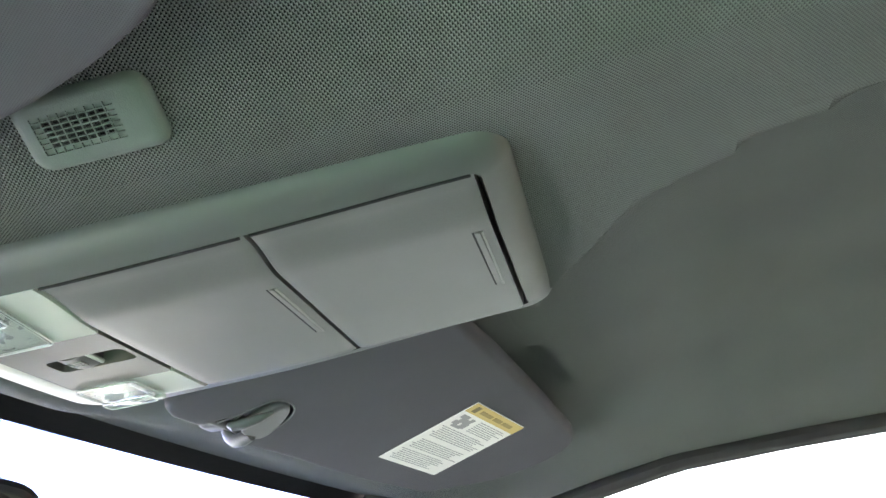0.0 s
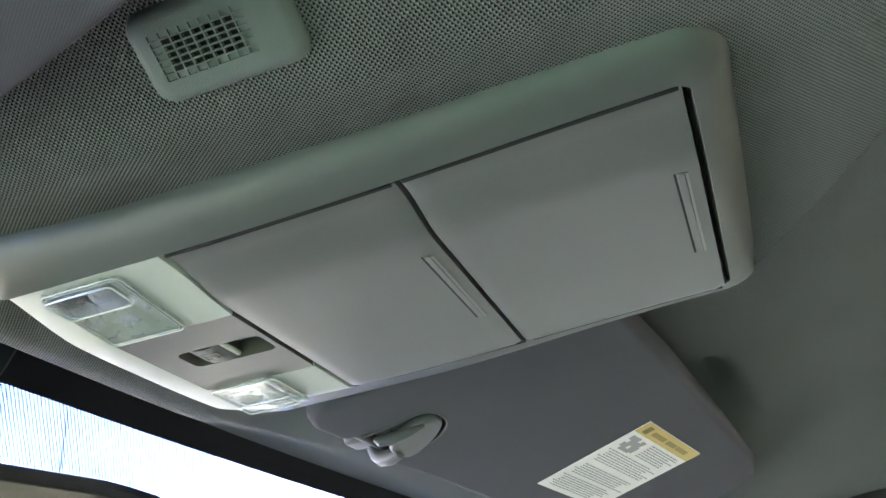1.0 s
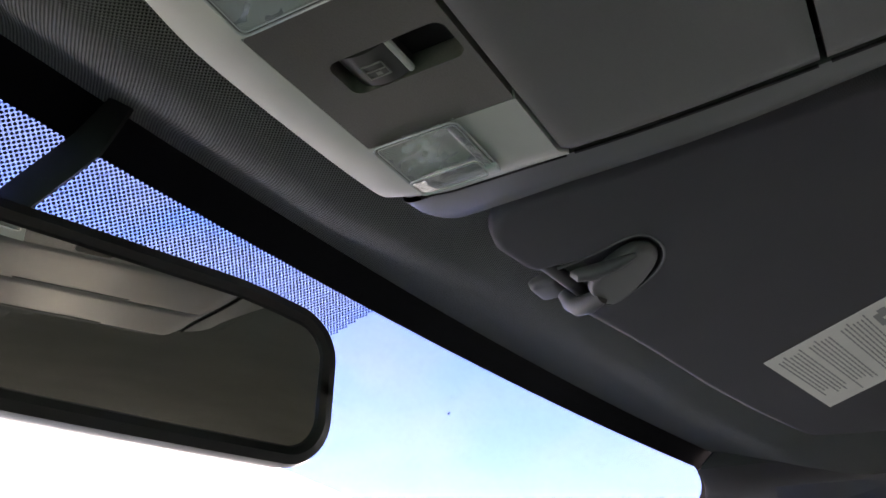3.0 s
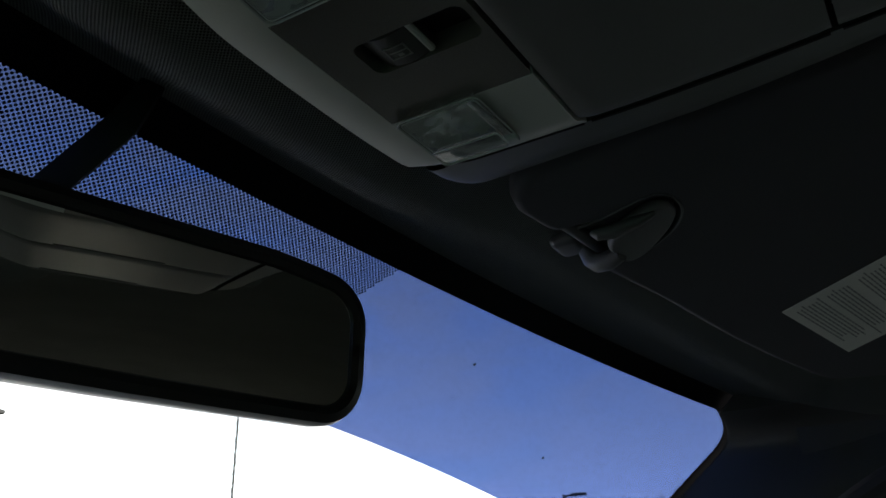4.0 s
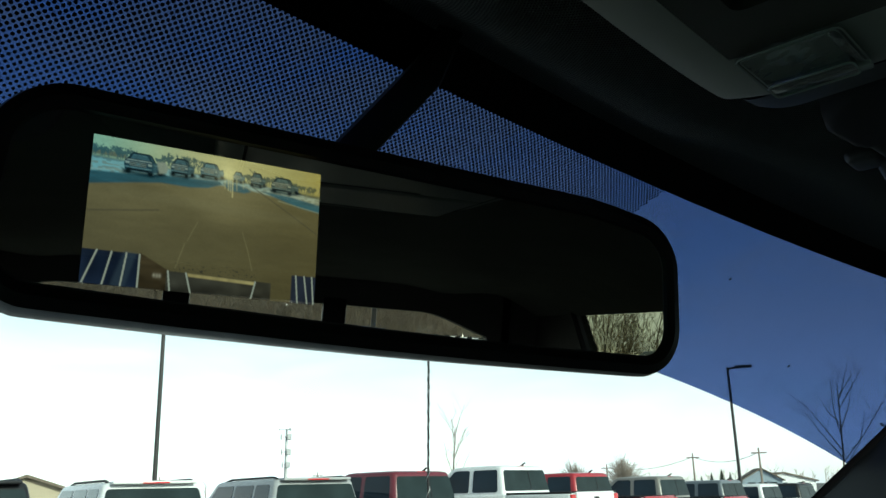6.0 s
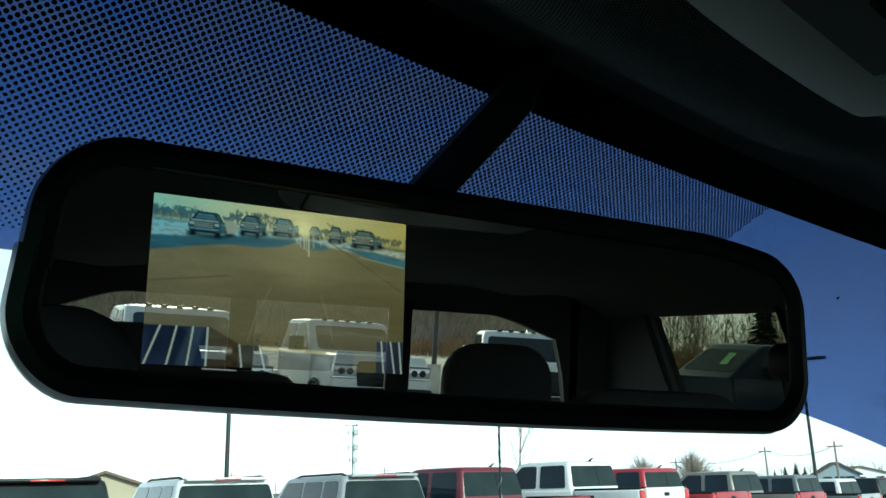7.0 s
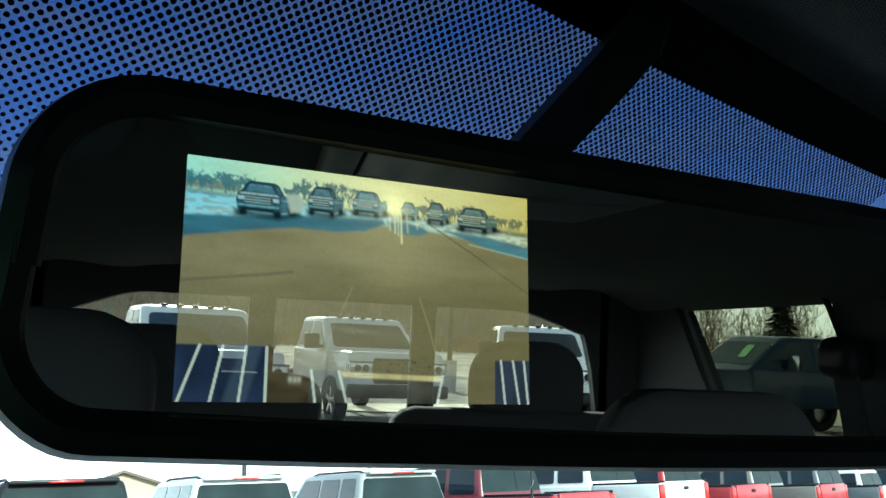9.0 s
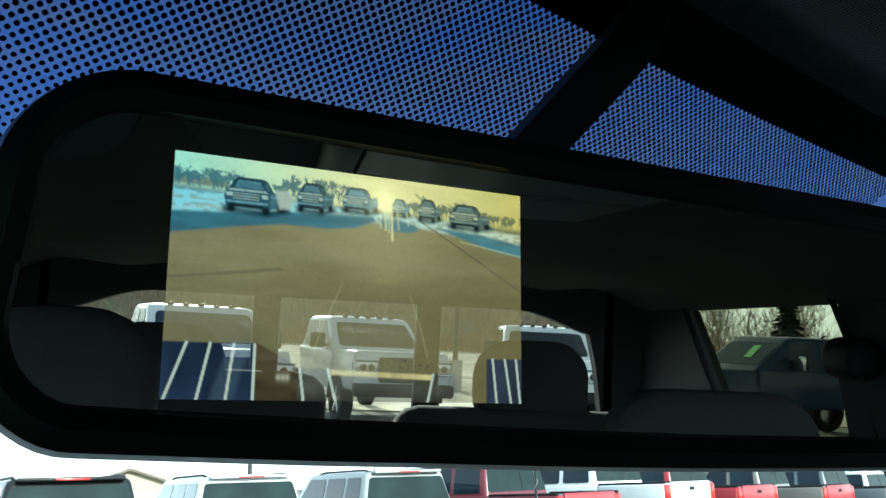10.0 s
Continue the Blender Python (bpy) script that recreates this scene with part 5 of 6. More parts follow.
def slab_on(corners, inset, off, thick=0.015, round_off=0.10):
    """A pane with round corners on a flat four-cornered area, inset from its edges and proud of it."""
    c = [Vector(p) for p in corners]
    n = (c[1] - c[0]).cross(c[3] - c[0]).normalized()
    q = []
    for i, p in enumerate(c):
        q.append(p + inset * ((c[i - 1] - p).normalized() + (c[(i + 1) % 4] - p).normalized()))
    ring = []
    for i, p in enumerate(q):
        u, w = q[i - 1] - p, q[(i + 1) % 4] - p
        r = min(round_off, 0.3 * u.length, 0.3 * w.length)
        u, w = u.normalized() * r, w.normalized() * r
        for k in range(5):
            t = k / 4
            ring.append(p + u * (1 - t) ** 2 + w * t ** 2)
    bm = bmesh.new()
    front = [bm.verts.new(p + n * off) for p in ring]
    back = [bm.verts.new(p + n * (off - thick)) for p in ring]
    bm.faces.new(front)
    bm.faces.new(back[::-1])
    for i in range(len(ring)):
        j = (i + 1) % len(ring)
        bm.faces.new((front[i], back[i], back[j], front[j]))
    bmesh.ops.recalc_face_normals(bm, faces=bm.faces[:])
    return bm


def cab_shell(low, high, z0, z1):
    """A cab with flat leaning sides, rounded posts and a crowned roof with a soft rim."""
    bm = bmesh.new()
    rings = []
    for f, inset, r in ((0.0, 0.0, 0.10), (0.5, 0.0, 0.11), (0.88, 0.0, 0.10), (0.945, 0.010, 0.11), (0.98, 0.035, 0.13), (1.0, 0.09, 0.16), (1.018, 0.28, 0.22)):
        x0, y0, x1, y1 = (a + (b - a) * min(1, f) for a, b in zip(low, high))
        rings.append([bm.verts.new((x, y, z0 + (z1 - z0) * f)) for x, y in rounded(x0 + inset, y0 + inset, x1 - inset, y1 - inset, r, 5)])
    for a, b in zip(rings, rings[1:]):
        for i in range(len(a)):
            j = (i + 1) % len(a)
            bm.faces.new((a[i], a[j], b[j], b[i]))
    bm.faces.new(rings[-1])
    bm.faces.new(rings[0][::-1])
    bmesh.ops.recalc_face_normals(bm, faces=bm.faces[:])
    return bm


def hull8(low, high, z0, z1, bevel):
    """A closed solid between a lower and an upper rectangle (x0, y0, x1, y1)."""
    bm = bmesh.new()
    a = [bm.verts.new((x, y, z0)) for x, y in ((low[0], low[1]), (low[2], low[1]), (low[2], low[3]), (low[0], low[3]))]
    b = [bm.verts.new((x, y, z1)) for x, y in ((high[0], high[1]), (high[2], high[1]), (high[2], high[3]), (high[0], high[3]))]
    bm.faces.new(a[::-1])
    bm.faces.new(b)
    for i in range(4):
        bm.faces.new((a[i], a[(i + 1) % 4], b[(i + 1) % 4], b[i]))
    bmesh.ops.bevel(bm, geom=bm.edges[:], offset=bevel, segments=3, profile=0.5, affect="EDGES", clamp_overlap=True)
    return bm


def greenhouse(v, low, high, z0, z1, colour, split, tint=CAR_GLASS):
    """The glazed upper body: roof and posts in body colour, with panes set into each face."""
    part("cab", cab_shell(low, high, z0, z1), colour, v)
    lx0, ly0, lx1, ly1 = low
    hx0, hy0, hx1, hy1 = high
    def at(fx, fy, fz):
        a = Vector((lx0 + (lx1 - lx0) * fx, ly0 + (ly1 - ly0) * fy, z0))
        b = Vector((hx0 + (hx1 - hx0) * fx, hy0 + (hy1 - hy0) * fy, z1))
        return a.lerp(b, fz)
    part("rear_window", slab_on([at(0.0, 0, 0.06), at(1.0, 0, 0.06), at(1.0, 0, 0.93), at(0.0, 0, 0.93)], 0.062, 0.008, 0.015, 0.06), tint, v, "dark rear window")
    part("windscreen", slab_on([at(1, 1, 0.04), at(0, 1, 0.04), at(0, 1, 0.92), at(1, 1, 0.92)], 0.12, 0.008), tint, v, "dark windscreen")
    def beside(fx, y, fz):
        p = at(fx, 0, fz)
        return Vector((p.x, y, p.z))
    for (a0, a1), (b0, b1) in split:
        part("side_window", slab_on([beside(0, b0, 0.10), beside(0, a0, 0.10), beside(0, a1, 0.88), beside(0, b1, 0.88)], 0.012, 0.008, 0.015, 0.06), DARK_CAR_GLASS, v, "dark side window")
        part("side_window", slab_on([beside(1, a0, 0.10), beside(1, b0, 0.10), beside(1, b1, 0.88), beside(1, a1, 0.88)], 0.012, 0.008, 0.015, 0.06), DARK_CAR_GLASS, v, "dark side window")
    return at


def wheels(v, ys, half, r=0.40):
    for y in ys:
        for s in (-1, 1):
            x = s * (half - 0.12)
            bm = bmesh.new()
            prof = [(0.10, 0.62 * r), (0.12, 0.70 * r), (0.125, 0.93 * r), (0.10, r), (-0.10, r), (-0.125, 0.93 * r), (-0.125, 0.6 * r)]
            n = 24
            loops = [[bm.verts.new((x + s * o, y + q * math.cos(2 * math.pi * k / n), r + q * math.sin(2 * math.pi * k / n))) for k in range(n)] for o, q in prof]
            for a, b in zip(loops, loops[1:]):
                for k in range(n):
                    bm.faces.new((a[k], a[(k + 1) % n], b[(k + 1) % n], b[k]))
            bmesh.ops.recalc_face_normals(bm, faces=bm.faces[:])
            w = part("wheel", bm, TYRE, v, "black tyre")
            bm = bmesh.new()
            for k in range(5):
                t = 2 * math.pi * k / 5
                box(bm, (-0.02, -0.045, 0.03), (0.02, 0.045, 0.62 * r), 0.008, 1, Matrix.Translation((x + s * 0.09, y, r)) @ Matrix.Rotation(t, 4, "X"))
            bmesh.ops.create_cone(bm, cap_ends=True, segments=20, radius1=0.61 * r, radius2=0.61 * r, depth=0.02, matrix=Matrix.Translation((x + s * 0.05, y, r)) @ Matrix.Rotation(math.pi / 2, 4, "Y"))
            part("rim", bm, ALLOY, w, "alloy rim")


def arches(v, ys, half, r=0.46):
    for y in ys:
        for s in (-1, 1):
            bm = bmesh.new()
            pts = [(s * (half + 0.005), y + r * math.cos(t), 0.42 + r * math.sin(t)) for t in span(0, math.pi, 10)]
            tube(pts, 0.035, 6, bm)
            part("wheel_arch", bm, BLACK, v, "dark wheel arch lip")


def pickup(at, turn, colour, label, tailgate=None, heavy=False, lift=0.0, sticker=False, roof_lamps=False, tall=0.0, bed=True):
    """A crew-cab pickup; its tailgate stands at the origin and it faces +y."""
    v = thing("pickup_truck", label, "pickup truck", (0, 0, 0), 0, "parked vehicles")
    k = 0.10 if heavy else tall
    half = 1.0
    c, t = PAINTS[colour], PAINTS[tailgate or colour]
    if bed:
        bm = new_box((-half, 0.02, 0.52 + k), (half, 1.80, 1.26 + k), 0.05, 3)
        part("bed", bm, c, v)
        part("bed_rail", new_box((-half + 0.02, 0.03, 1.25 + k), (-half + 0.10, 1.8, 1.30 + k), 0.015), BLACK, v, "black bed rail cap")
        part("bed_rail", new_box((half - 0.10, 0.03, 1.25 + k), (half - 0.02, 1.8, 1.30 + k), 0.015), BLACK, v, "black bed rail cap")
        part("tailgate", new_box((-0.78, -0.03, 0.66 + k), (0.78, 0.05, 1.29 + k), 0.03, 3), t, v)
        part("tailgate_handle", new_box((-0.10, -0.045, 1.10 + k), (0.10, -0.02, 1.18 + k), 0.01), BLACK, v, "black tailgate handle")
        for s in (-1, 1):
            part("tail_lamp", new_box((s * 0.80 if s > 0 else -0.985, -0.015, 0.84 + k), (0.985 if s > 0 else -0.80, 0.16, 1.24 + k), 0.025), TAIL, v, "red tail lamp")
        part("rear_bumper", new_box((-0.95, -0.16, 0.48 + k), (0.95, 0.03, 0.64 + k), 0.04), CHROME_TRIM, v, "chrome rear bumper")
        part("number_plate", new_box((-0.16, -0.172, 0.50 + k), (0.16, -0.158, 0.62 + k), 0.005), PAINTS["white"], v, "plain pale plate")
    else:
        for x in (-0.46, 0.36):
            part("frame_rail", new_box((x, -0.30, 0.62), (x + 0.10, 1.95, 0.80), 0.02), BLACK, v, "bare dark chassis rail")
        for y in (-0.20, 0.55):
            part("cross_member", new_box((-0.40, y, 0.64), (0.40, y + 0.10, 0.76), 0.02), BLACK, v, "bare dark cross member")
    part("body", new_box((-half, 1.83, 0.50 + k), (half, 4.35, 1.27 + k), 0.05, 3), c, v)
    hood = hull8((-half, 4.20, half, 5.70), (-0.93, 4.15, 0.93, 5.62), 0.55 + k, 1.24 + k + (0.05 if heavy else 0), 0.07)
    part("hood", hood, c, v)
    roof_z = 1.93 + k
    at_ = greenhouse(v, (-0.97, 1.86, 0.97, 4.42), (-0.85, 2.00, 0.85, 3.50), 1.24 + k, roof_z, c, (((2.05, 2.10), (2.84, 2.84)), ((2.94, 2.94), (4.05, 3.42))), DARK_CAR_GLASS if heavy else CAR_GLASS)
    part("brake_lamp", new_box((-0.13, 2.03, roof_z - 0.045), (0.13, 2.09, roof_z - 0.004), 0.012), TAIL, v, "red high brake lamp")
    part("rear_window_slider", slab_on([at_(0.575, 0, 0.2), at_(0.59, 0, 0.2), at_(0.59, 0, 0.80), at_(0.575, 0, 0.80)], 0.0, 0.014, 0.012, 0.002), BLACK, v, "dark divider of the sliding rear window")
    for s in (-1, 1):
        back = 3.40 if sticker else 3.72
        m = part("side_mirror", new_box((s * 1.0 if s > 0 else -1.30, back, 1.28 + k), (1.30 if s > 0 else -1.0, back + 0.14, 1.58 + k if heavy else 1.50 + k), 0.04, 3), BLACK, v, "black side mirror")
        if sticker:
            part("mirror_cap", new_box((s * 1.04 if s > 0 else -1.33, back + 0.12, 1.25 + k), (1.33 if s > 0 else -1.04, back + 0.18, 1.56 + k), 0.03, 3), CHROME_TRIM, m, "chrome mirror cap")
        part("mirror_arm", new_box((s * 0.9 if s > 0 else -1.05, back + 0.04, 1.30 + k), (1.05 if s > 0 else -0.9, back + 0.10, 1.36 + k), 0.01), BLACK, m)
        part("door_handle", new_box((s * 1.0 if s > 0 else -1.025, 2.20, 1.12 + k), (1.025 if s > 0 else -1.0, 2.36, 1.16 + k), 0.01), CHROME_TRIM, v, "chrome door handle")
        inner = 0.50 if heavy else 0.62
        lamp = part("headlamp", new_box((s * inner if s > 0 else -0.97, 5.52, 0.86 + k), (0.97 if s > 0 else -inner, 5.72, 1.12 + k), 0.04, 3), HEADLAMP, v, "clear headlamp")
        part("lamp_surround", tube([(s * (0.965 - (0.955 - inner) * a), 5.722, 0.88 + k + 0.22 * b) for a, b in ((0, 0), (1, 0), (1, 1), (0, 1))], 0.018, 6, None, True), CHROME_TRIM, lamp, "bright lamp surround")
        for a in (0.30, 0.65):
            part("bulb", tube([(s * (inner + (0.97 - inner) * a), 5.715, 0.99 + k), (s * (inner + (0.97 - inner) * a), 5.728, 0.99 + k)], 0.065, 12), BLACK, lamp, "dark projector")
    part("grille", new_box((-inner + 0.02, 5.60, 0.72 + k), (inner - 0.02, 5.75, 1.18 + k), 0.05, 3), BLACK, v, "black radiator grille")
    for i in range(4):
        part("grille_slat", new_box((-inner + 0.06, 5.74, 0.78 + k + 0.10 * i), (inner - 0.06, 5.77, 0.82 + k + 0.10 * i), 0.01), BLACK if heavy else CHROME_TRIM, v, "narrow grille slat")
    part("front_bumper", new_box((-0.98, 5.62, 0.46 + k), (0.98, 5.86, 0.70 + k), 0.05, 3), BLACK if heavy else CHROME_TRIM, v, "front bumper")
    if roof_lamps:
        for x in (-0.5, -0.25, 0, 0.25, 0.5):
            part("roof_lamp", new_box((x - 0.05, 3.44, roof_z - 0.012), (x + 0.05, 3.52, roof_z + 0.03), 0.014), BLACK, v, "small dark roof marker lamp")
    part("antenna", tube([(0.3, 2.3, roof_z - 0.02), (0.3, 2.16, roof_z + 0.07), (0.3, 2.12, roof_z + 0.07)], [0.03, 0.018, 0.01], 6), BLACK, v, "small roof antenna fin")
    if sticker:
        part("windscreen_sticker", slab_on([at_(0.73, 1, 0.34), at_(0.60, 1, 0.34), at_(0.56, 1, 0.70), at_(0.69, 1, 0.70)], 0.0, 0.02, 0.006, 0.01), mat("green_sticker", (0.04, 0.34, 0.03), 0.5), v, "bright green windscreen sticker")
    arches(v, (1.02, 4.72), half)
    wheels(v, (1.02, 4.72), half, 0.42 if heavy else 0.40 + 0.25 * tall)
    v.matrix_world = pose(at[0], at[1], ground_z(at[0], at[1] + 2) + lift, 0, 0, turn)
    return v


def suv(at, turn, colour, label, rails=True):
    """A large SUV; its rear stands at the origin and it faces +y."""
    v = thing("suv", label, "suv", (0, 0, 0), 0, "parked vehicles")
    c = PAINTS[colour]
    part("body", new_box((-0.99, 0.05, 0.48), (0.99, 3.85, 1.18), 0.07, 3), c, v)
    part("hood", hull8((-0.98, 3.7, 0.98, 5.05), (-0.90, 3.6, 0.90, 4.95), 0.50, 1.12, 0.08), c, v)
    greenhouse(v, (-0.97, 0.05, 0.97, 3.95), (-0.80, 0.26, 0.80, 3.05), 1.15, 1.88, c, (((0.32, 0.42), (1.05, 1.05)), ((1.13, 1.13), (2.02, 2.02)), ((2.10, 2.10), (3.55, 2.95))))
    part("roof_spoiler", new_box((-0.70, 0.10, 1.84), (0.70, 0.36, 1.89), 0.02, 3), c, v)
    part("brake_lamp", new_box((-0.22, 0.085, 1.845), (0.22, 0.11, 1.87), 0.006), TAIL, v, "red high brake lamp")
    part("wiper", tube([(0.05, 0.09, 1.22), (0.42, 0.10, 1.33)], 0.012, 6), BLACK, v, "black rear wiper")
    for s in (-1, 1):
        part("tail_lamp", new_box((s * 0.84 if s > 0 else -0.985, 0.02, 0.90), (0.985 if s > 0 else -0.84, 0.16, 1.30), 0.03, 3), TAIL, v, "red tail lamp")
        if rails:
            part("roof_rail", tube([(s * 0.72, 0.34, 1.865), (s * 0.72, 0.50, 1.905), (s * 0.72, 2.5, 1.905), (s * 0.72, 2.75, 1.86)], [0.03, 0.022, 0.022, 0.03], 6), BLACK, v, "dark roof rail")
        part("side_mirror", new_box((s * 0.98 if s > 0 else -1.2, 3.0, 1.16), (1.2 if s > 0 else -0.98, 3.14, 1.34), 0.04, 3), c, v)
    part("rear_bumper", new_box((-0.97, -0.06, 0.42), (0.97, 0.12, 0.70), 0.05, 3), c, v)
    part("number_plate", new_box((-0.16, 0.02, 0.78), (0.16, 0.045, 0.92), 0.005), PAINTS["white"], v, "plain pale plate")
    arches(v, (0.95, 4.1), 0.99, 0.44)
    wheels(v, (0.95, 4.1), 0.99, 0.39)
    v.matrix_world = pose(at[0], at[1], ground_z(at[0], at[1] + 2), 0, 0, turn) @ Matrix.Scale(1.035, 4, (0, 0, 1))
    return v


suv((4.43, 12.3), -11, "black", "black suv parked with its rear towards the lane")
suv((7.75, 13.2), -13, "white", "white suv with black roof rails and red brake lamp")
suv((10.75, 12.6), -13, "silver", "silver-blue suv with dark rear window parked in a row")
pickup((13.75, 10.8), 0, "dark_red", "dark red crew cab pickup parked beside a white one", "red", tall=0.10)
pickup((17.35, 10.8), 0, "white", "white crew cab pickup with red tail lamps", tall=0.20)
pickup((20.75, 11.0), 0, "red", "bright red crew cab pickup in the parked row", tall=0.08)
pickup((25.4, 11.0), 0, "taupe", "taupe-grey pickup with a red tailgate", "red", tall=0.12)
pickup((29.8, 11.0), 0, "grey", "dark grey pickup with a pale tailgate", "silver", tall=0.10)
pickup((33.2, 11.0), 0, "white", "white pickup at the far end of the row")
pickup((37.5, 11.2), 0, "black", "black pickup at the far end of the row")
pickup((0.58, -21.33), -14, "white", "white heavy crew cab truck with bare chassis and roof lamps", heavy=True, roof_lamps=True, bed=False)
pickup((-2.65, -17.9), -17, "white", "white heavy pickup with roof marker lamps facing the cabin", heavy=True, roof_lamps=True)
pickup((5.7, -21.3), 8, "white", "white heavy pickup with roof marker lamps facing the cabin", heavy=True, roof_lamps=True)
pickup((13.12, -17.25), 81, "blue", "dark blue pickup with a green windscreen sticker", sticker=True, tall=0.12)

# lamp post on a concrete base behind the cabin
post = thing("lamp_post", "dark lamp post on a pale concrete base behind the parked pickups", "lamp post", (5.02, -27, 0))
part("base", tube([(5.02, -27, -0.05), (5.02, -27, 0.95), (5.02, -27, 1.0)], [0.24, 0.24, 0.21], 20), CONCRETE, post, "pale round concrete base")
part("pole", tube([(5.02, -27, 0.98), (5.02, -27, 7.5)], [0.085, 0.07], 10), POLE_PAINT, post)

# own whip antenna on the fender
whip = thing("whip_antenna", "thin black spiral-wound whip antenna on the fender", "antenna", (1.12, 1.15, 1.05))
part("mast", tube([(1.128, 1.15, 1.00), (1.174, 1.15, 2.32)], [0.0028, 0.0020], 8), BLACK, whip)
bm = bmesh.new()
tube([(1.128 + 0.046 * k / 430 + 0.0034 * math.cos(k * 0.55), 1.15 + 0.0034 * math.sin(k * 0.55), 1.0 + 1.32 * k / 430) for k in range(431)], 0.0007, 4, bm)
part("spiral", bm, GALVANISED, whip, "pale wire wound round the mast")
part("base", tube([(1.127, 1.15, 0.985), (1.128, 1.15, 1.02), (1.1295, 1.15, 1.05)], [0.022, 0.016, 0.007], 12), BLACK, whip)


def bearing(deg, dist):
    return -0.22 + dist * math.sin(radians(deg)), -0.10 + dist * math.cos(radians(deg))


def light_pole(deg, dist, height, arm_turn, label):
    x, y = bearing(deg, dist)
    v = thing("street_lamp", label, "street lamp", (x, y, 0), 0, "parking lot lamps")
    part("pole", tube([(x, y, 0), (x, y, height)], [0.085, 0.06], 10), POLE_PAINT, v)
    part("base", tube([(x, y, 0), (x, y, 0.7)], 0.28, 12), GALVANISED, v, "concrete-grey pole base")
    m = pose(x, y, height, 0, 0, arm_turn)
    part("arm", tube([m @ Vector((0, 0, -0.1)), m @ Vector((0.45, 0, -0.02))], 0.05, 6), POLE_PAINT, v)
    part("lamp_head", new_box((0.35, -0.18, -0.08), (1.15, 0.18, 0.05), 0.03, 2, m), POLE_PAINT, v, "flat dark lamp head")


light_pole(66.95, 45, 1.67 + 45 * math.tan(radians(7.06)), -66, "dark street lamp with one flat head over the lot")
light_pole(30.7, 30, 1.67 + 30 * math.tan(radians(12.0)), -82, "tall dark street lamp with one flat head")

tx, ty = bearing(38.6, 330)
tower = thing("cell_tower", "slim grey mobile phone tower with antenna clusters", "tower", (tx, ty, 0))
part("mast", tube([(tx, ty, 0), (tx, ty, 25.5)], [0.8, 0.35], 8), GALVANISED, tower)
for z, w in ((25.2, 2.6), (22.6, 1.9), (17.2, 1.7), (12.6, 1.3)):
    bm = bmesh.new()
    for a in range(3):
        m = pose(tx, ty, z, 0, 0, 120 * a + 20)
        box(bm, (0, -0.12, -0.12), (w, 0.12, 0.12), 0, 1, m)
        box(bm, (w - 0.2, -0.9, -1.0), (w + 0.25, 0.9, 1.0), 0.05, 1, m) if z < 24 else box(bm, (w - 0.2, -0.3, -0.2), (w + 0.25, 0.3, 0.4), 0.05, 1, m)
    part("antenna_cluster", bm, GALVANISED, tower, "cluster of panel antennas")

# ---- trees, poles and buildings far off ----
def bare_tree(bm, base, height, spread, seed, limbs=9, trunk=0.02, twigs=True, fine=4):
    """Adds a bare tree: tapered trunk, limbs and twigs."""
    r = random.Random(seed)
    base = Vector(base)
    def limb(p, d, length, rad, depth):
        q = p + d * length * 0.5 + Vector((r.uniform(-1, 1), r.uniform(-1, 1), r.uniform(-0.3, 0.6))) * length * 0.06
        e = q + (d + Vector((r.uniform(-0.2, 0.2), r.uniform(-0.2, 0.2), 0.15))).normalized() * length * 0.5
        tube([p, q, e], [rad, rad * 0.7, rad * 0.35], fine if depth < 2 else 3, bm)
        if depth < (3 if twigs else 2):
            n = 3 if depth else limbs
            for i in range(n):
                f = r.uniform(0.35, 0.95) if depth else 0.28 + 0.68 * (i + r.random()) / n
                a = r.uniform(0, 2 * math.pi)
                side = Vector((math.cos(a), math.sin(a), r.uniform(0.2, 0.9))) * spread + d * 0.55
                limb(p.lerp(e, f), side.normalized(), length * (0.50 if depth else 0.50 - 0.28 * f + 0.1) * r.uniform(0.7, 1.2), rad * (0.42 if depth else 0.4), depth + 1)
    limb(base, Vector((r.uniform(-0.05, 0.05), r.uniform(-0.05, 0.05), 1)), height, height * trunk, 0)


def tree_thing(deg, dist, height, spread, seed, label, limbs=9, trunk=0.02):
    x, y = bearing(deg, dist)
    v = thing("bare_tree", label, "tree", (x, y, 0), 0, "bare trees")
    bm = bmesh.new()
    r = random.Random(seed)
    if spread > 1:
        # a round crown of countless fine branches
        top = Vector((x, y, height * 0.30))
        for _ in range(620):
            a, e = r.uniform(0, 2 * math.pi), r.uniform(0.05, 1.5)
            d = Vector((math.cos(a) * math.cos(e), math.sin(a) * math.cos(e), math.sin(e)))
            start = top + d * height * r.uniform(0.0, 0.36)
            tip = start + (d + Vector((r.uniform(-0.6, 0.6), r.uniform(-0.6, 0.6), r.uniform(-0.1, 0.5)))).normalized() * height * r.uniform(0.12, 0.34)
            tube([start, start.lerp(tip, 0.5) + Vector((0, 0, 0.02 * height)), tip], [0.04, 0.028, 0.010], 3, bm)
    bare_tree(bm, (x, y, 0), height * (0.8 if spread > 1 else 1), spread, seed, limbs, trunk)
    part("branches", bm, BARK, v, smooth=False)
    part("trunk", tube([(x, y, -0.1), (x, y, height * 0.3)], [height * trunk * 1.25, height * trunk * 1.02], 8), BARK, v, "tapered grey-brown trunk")
    return v


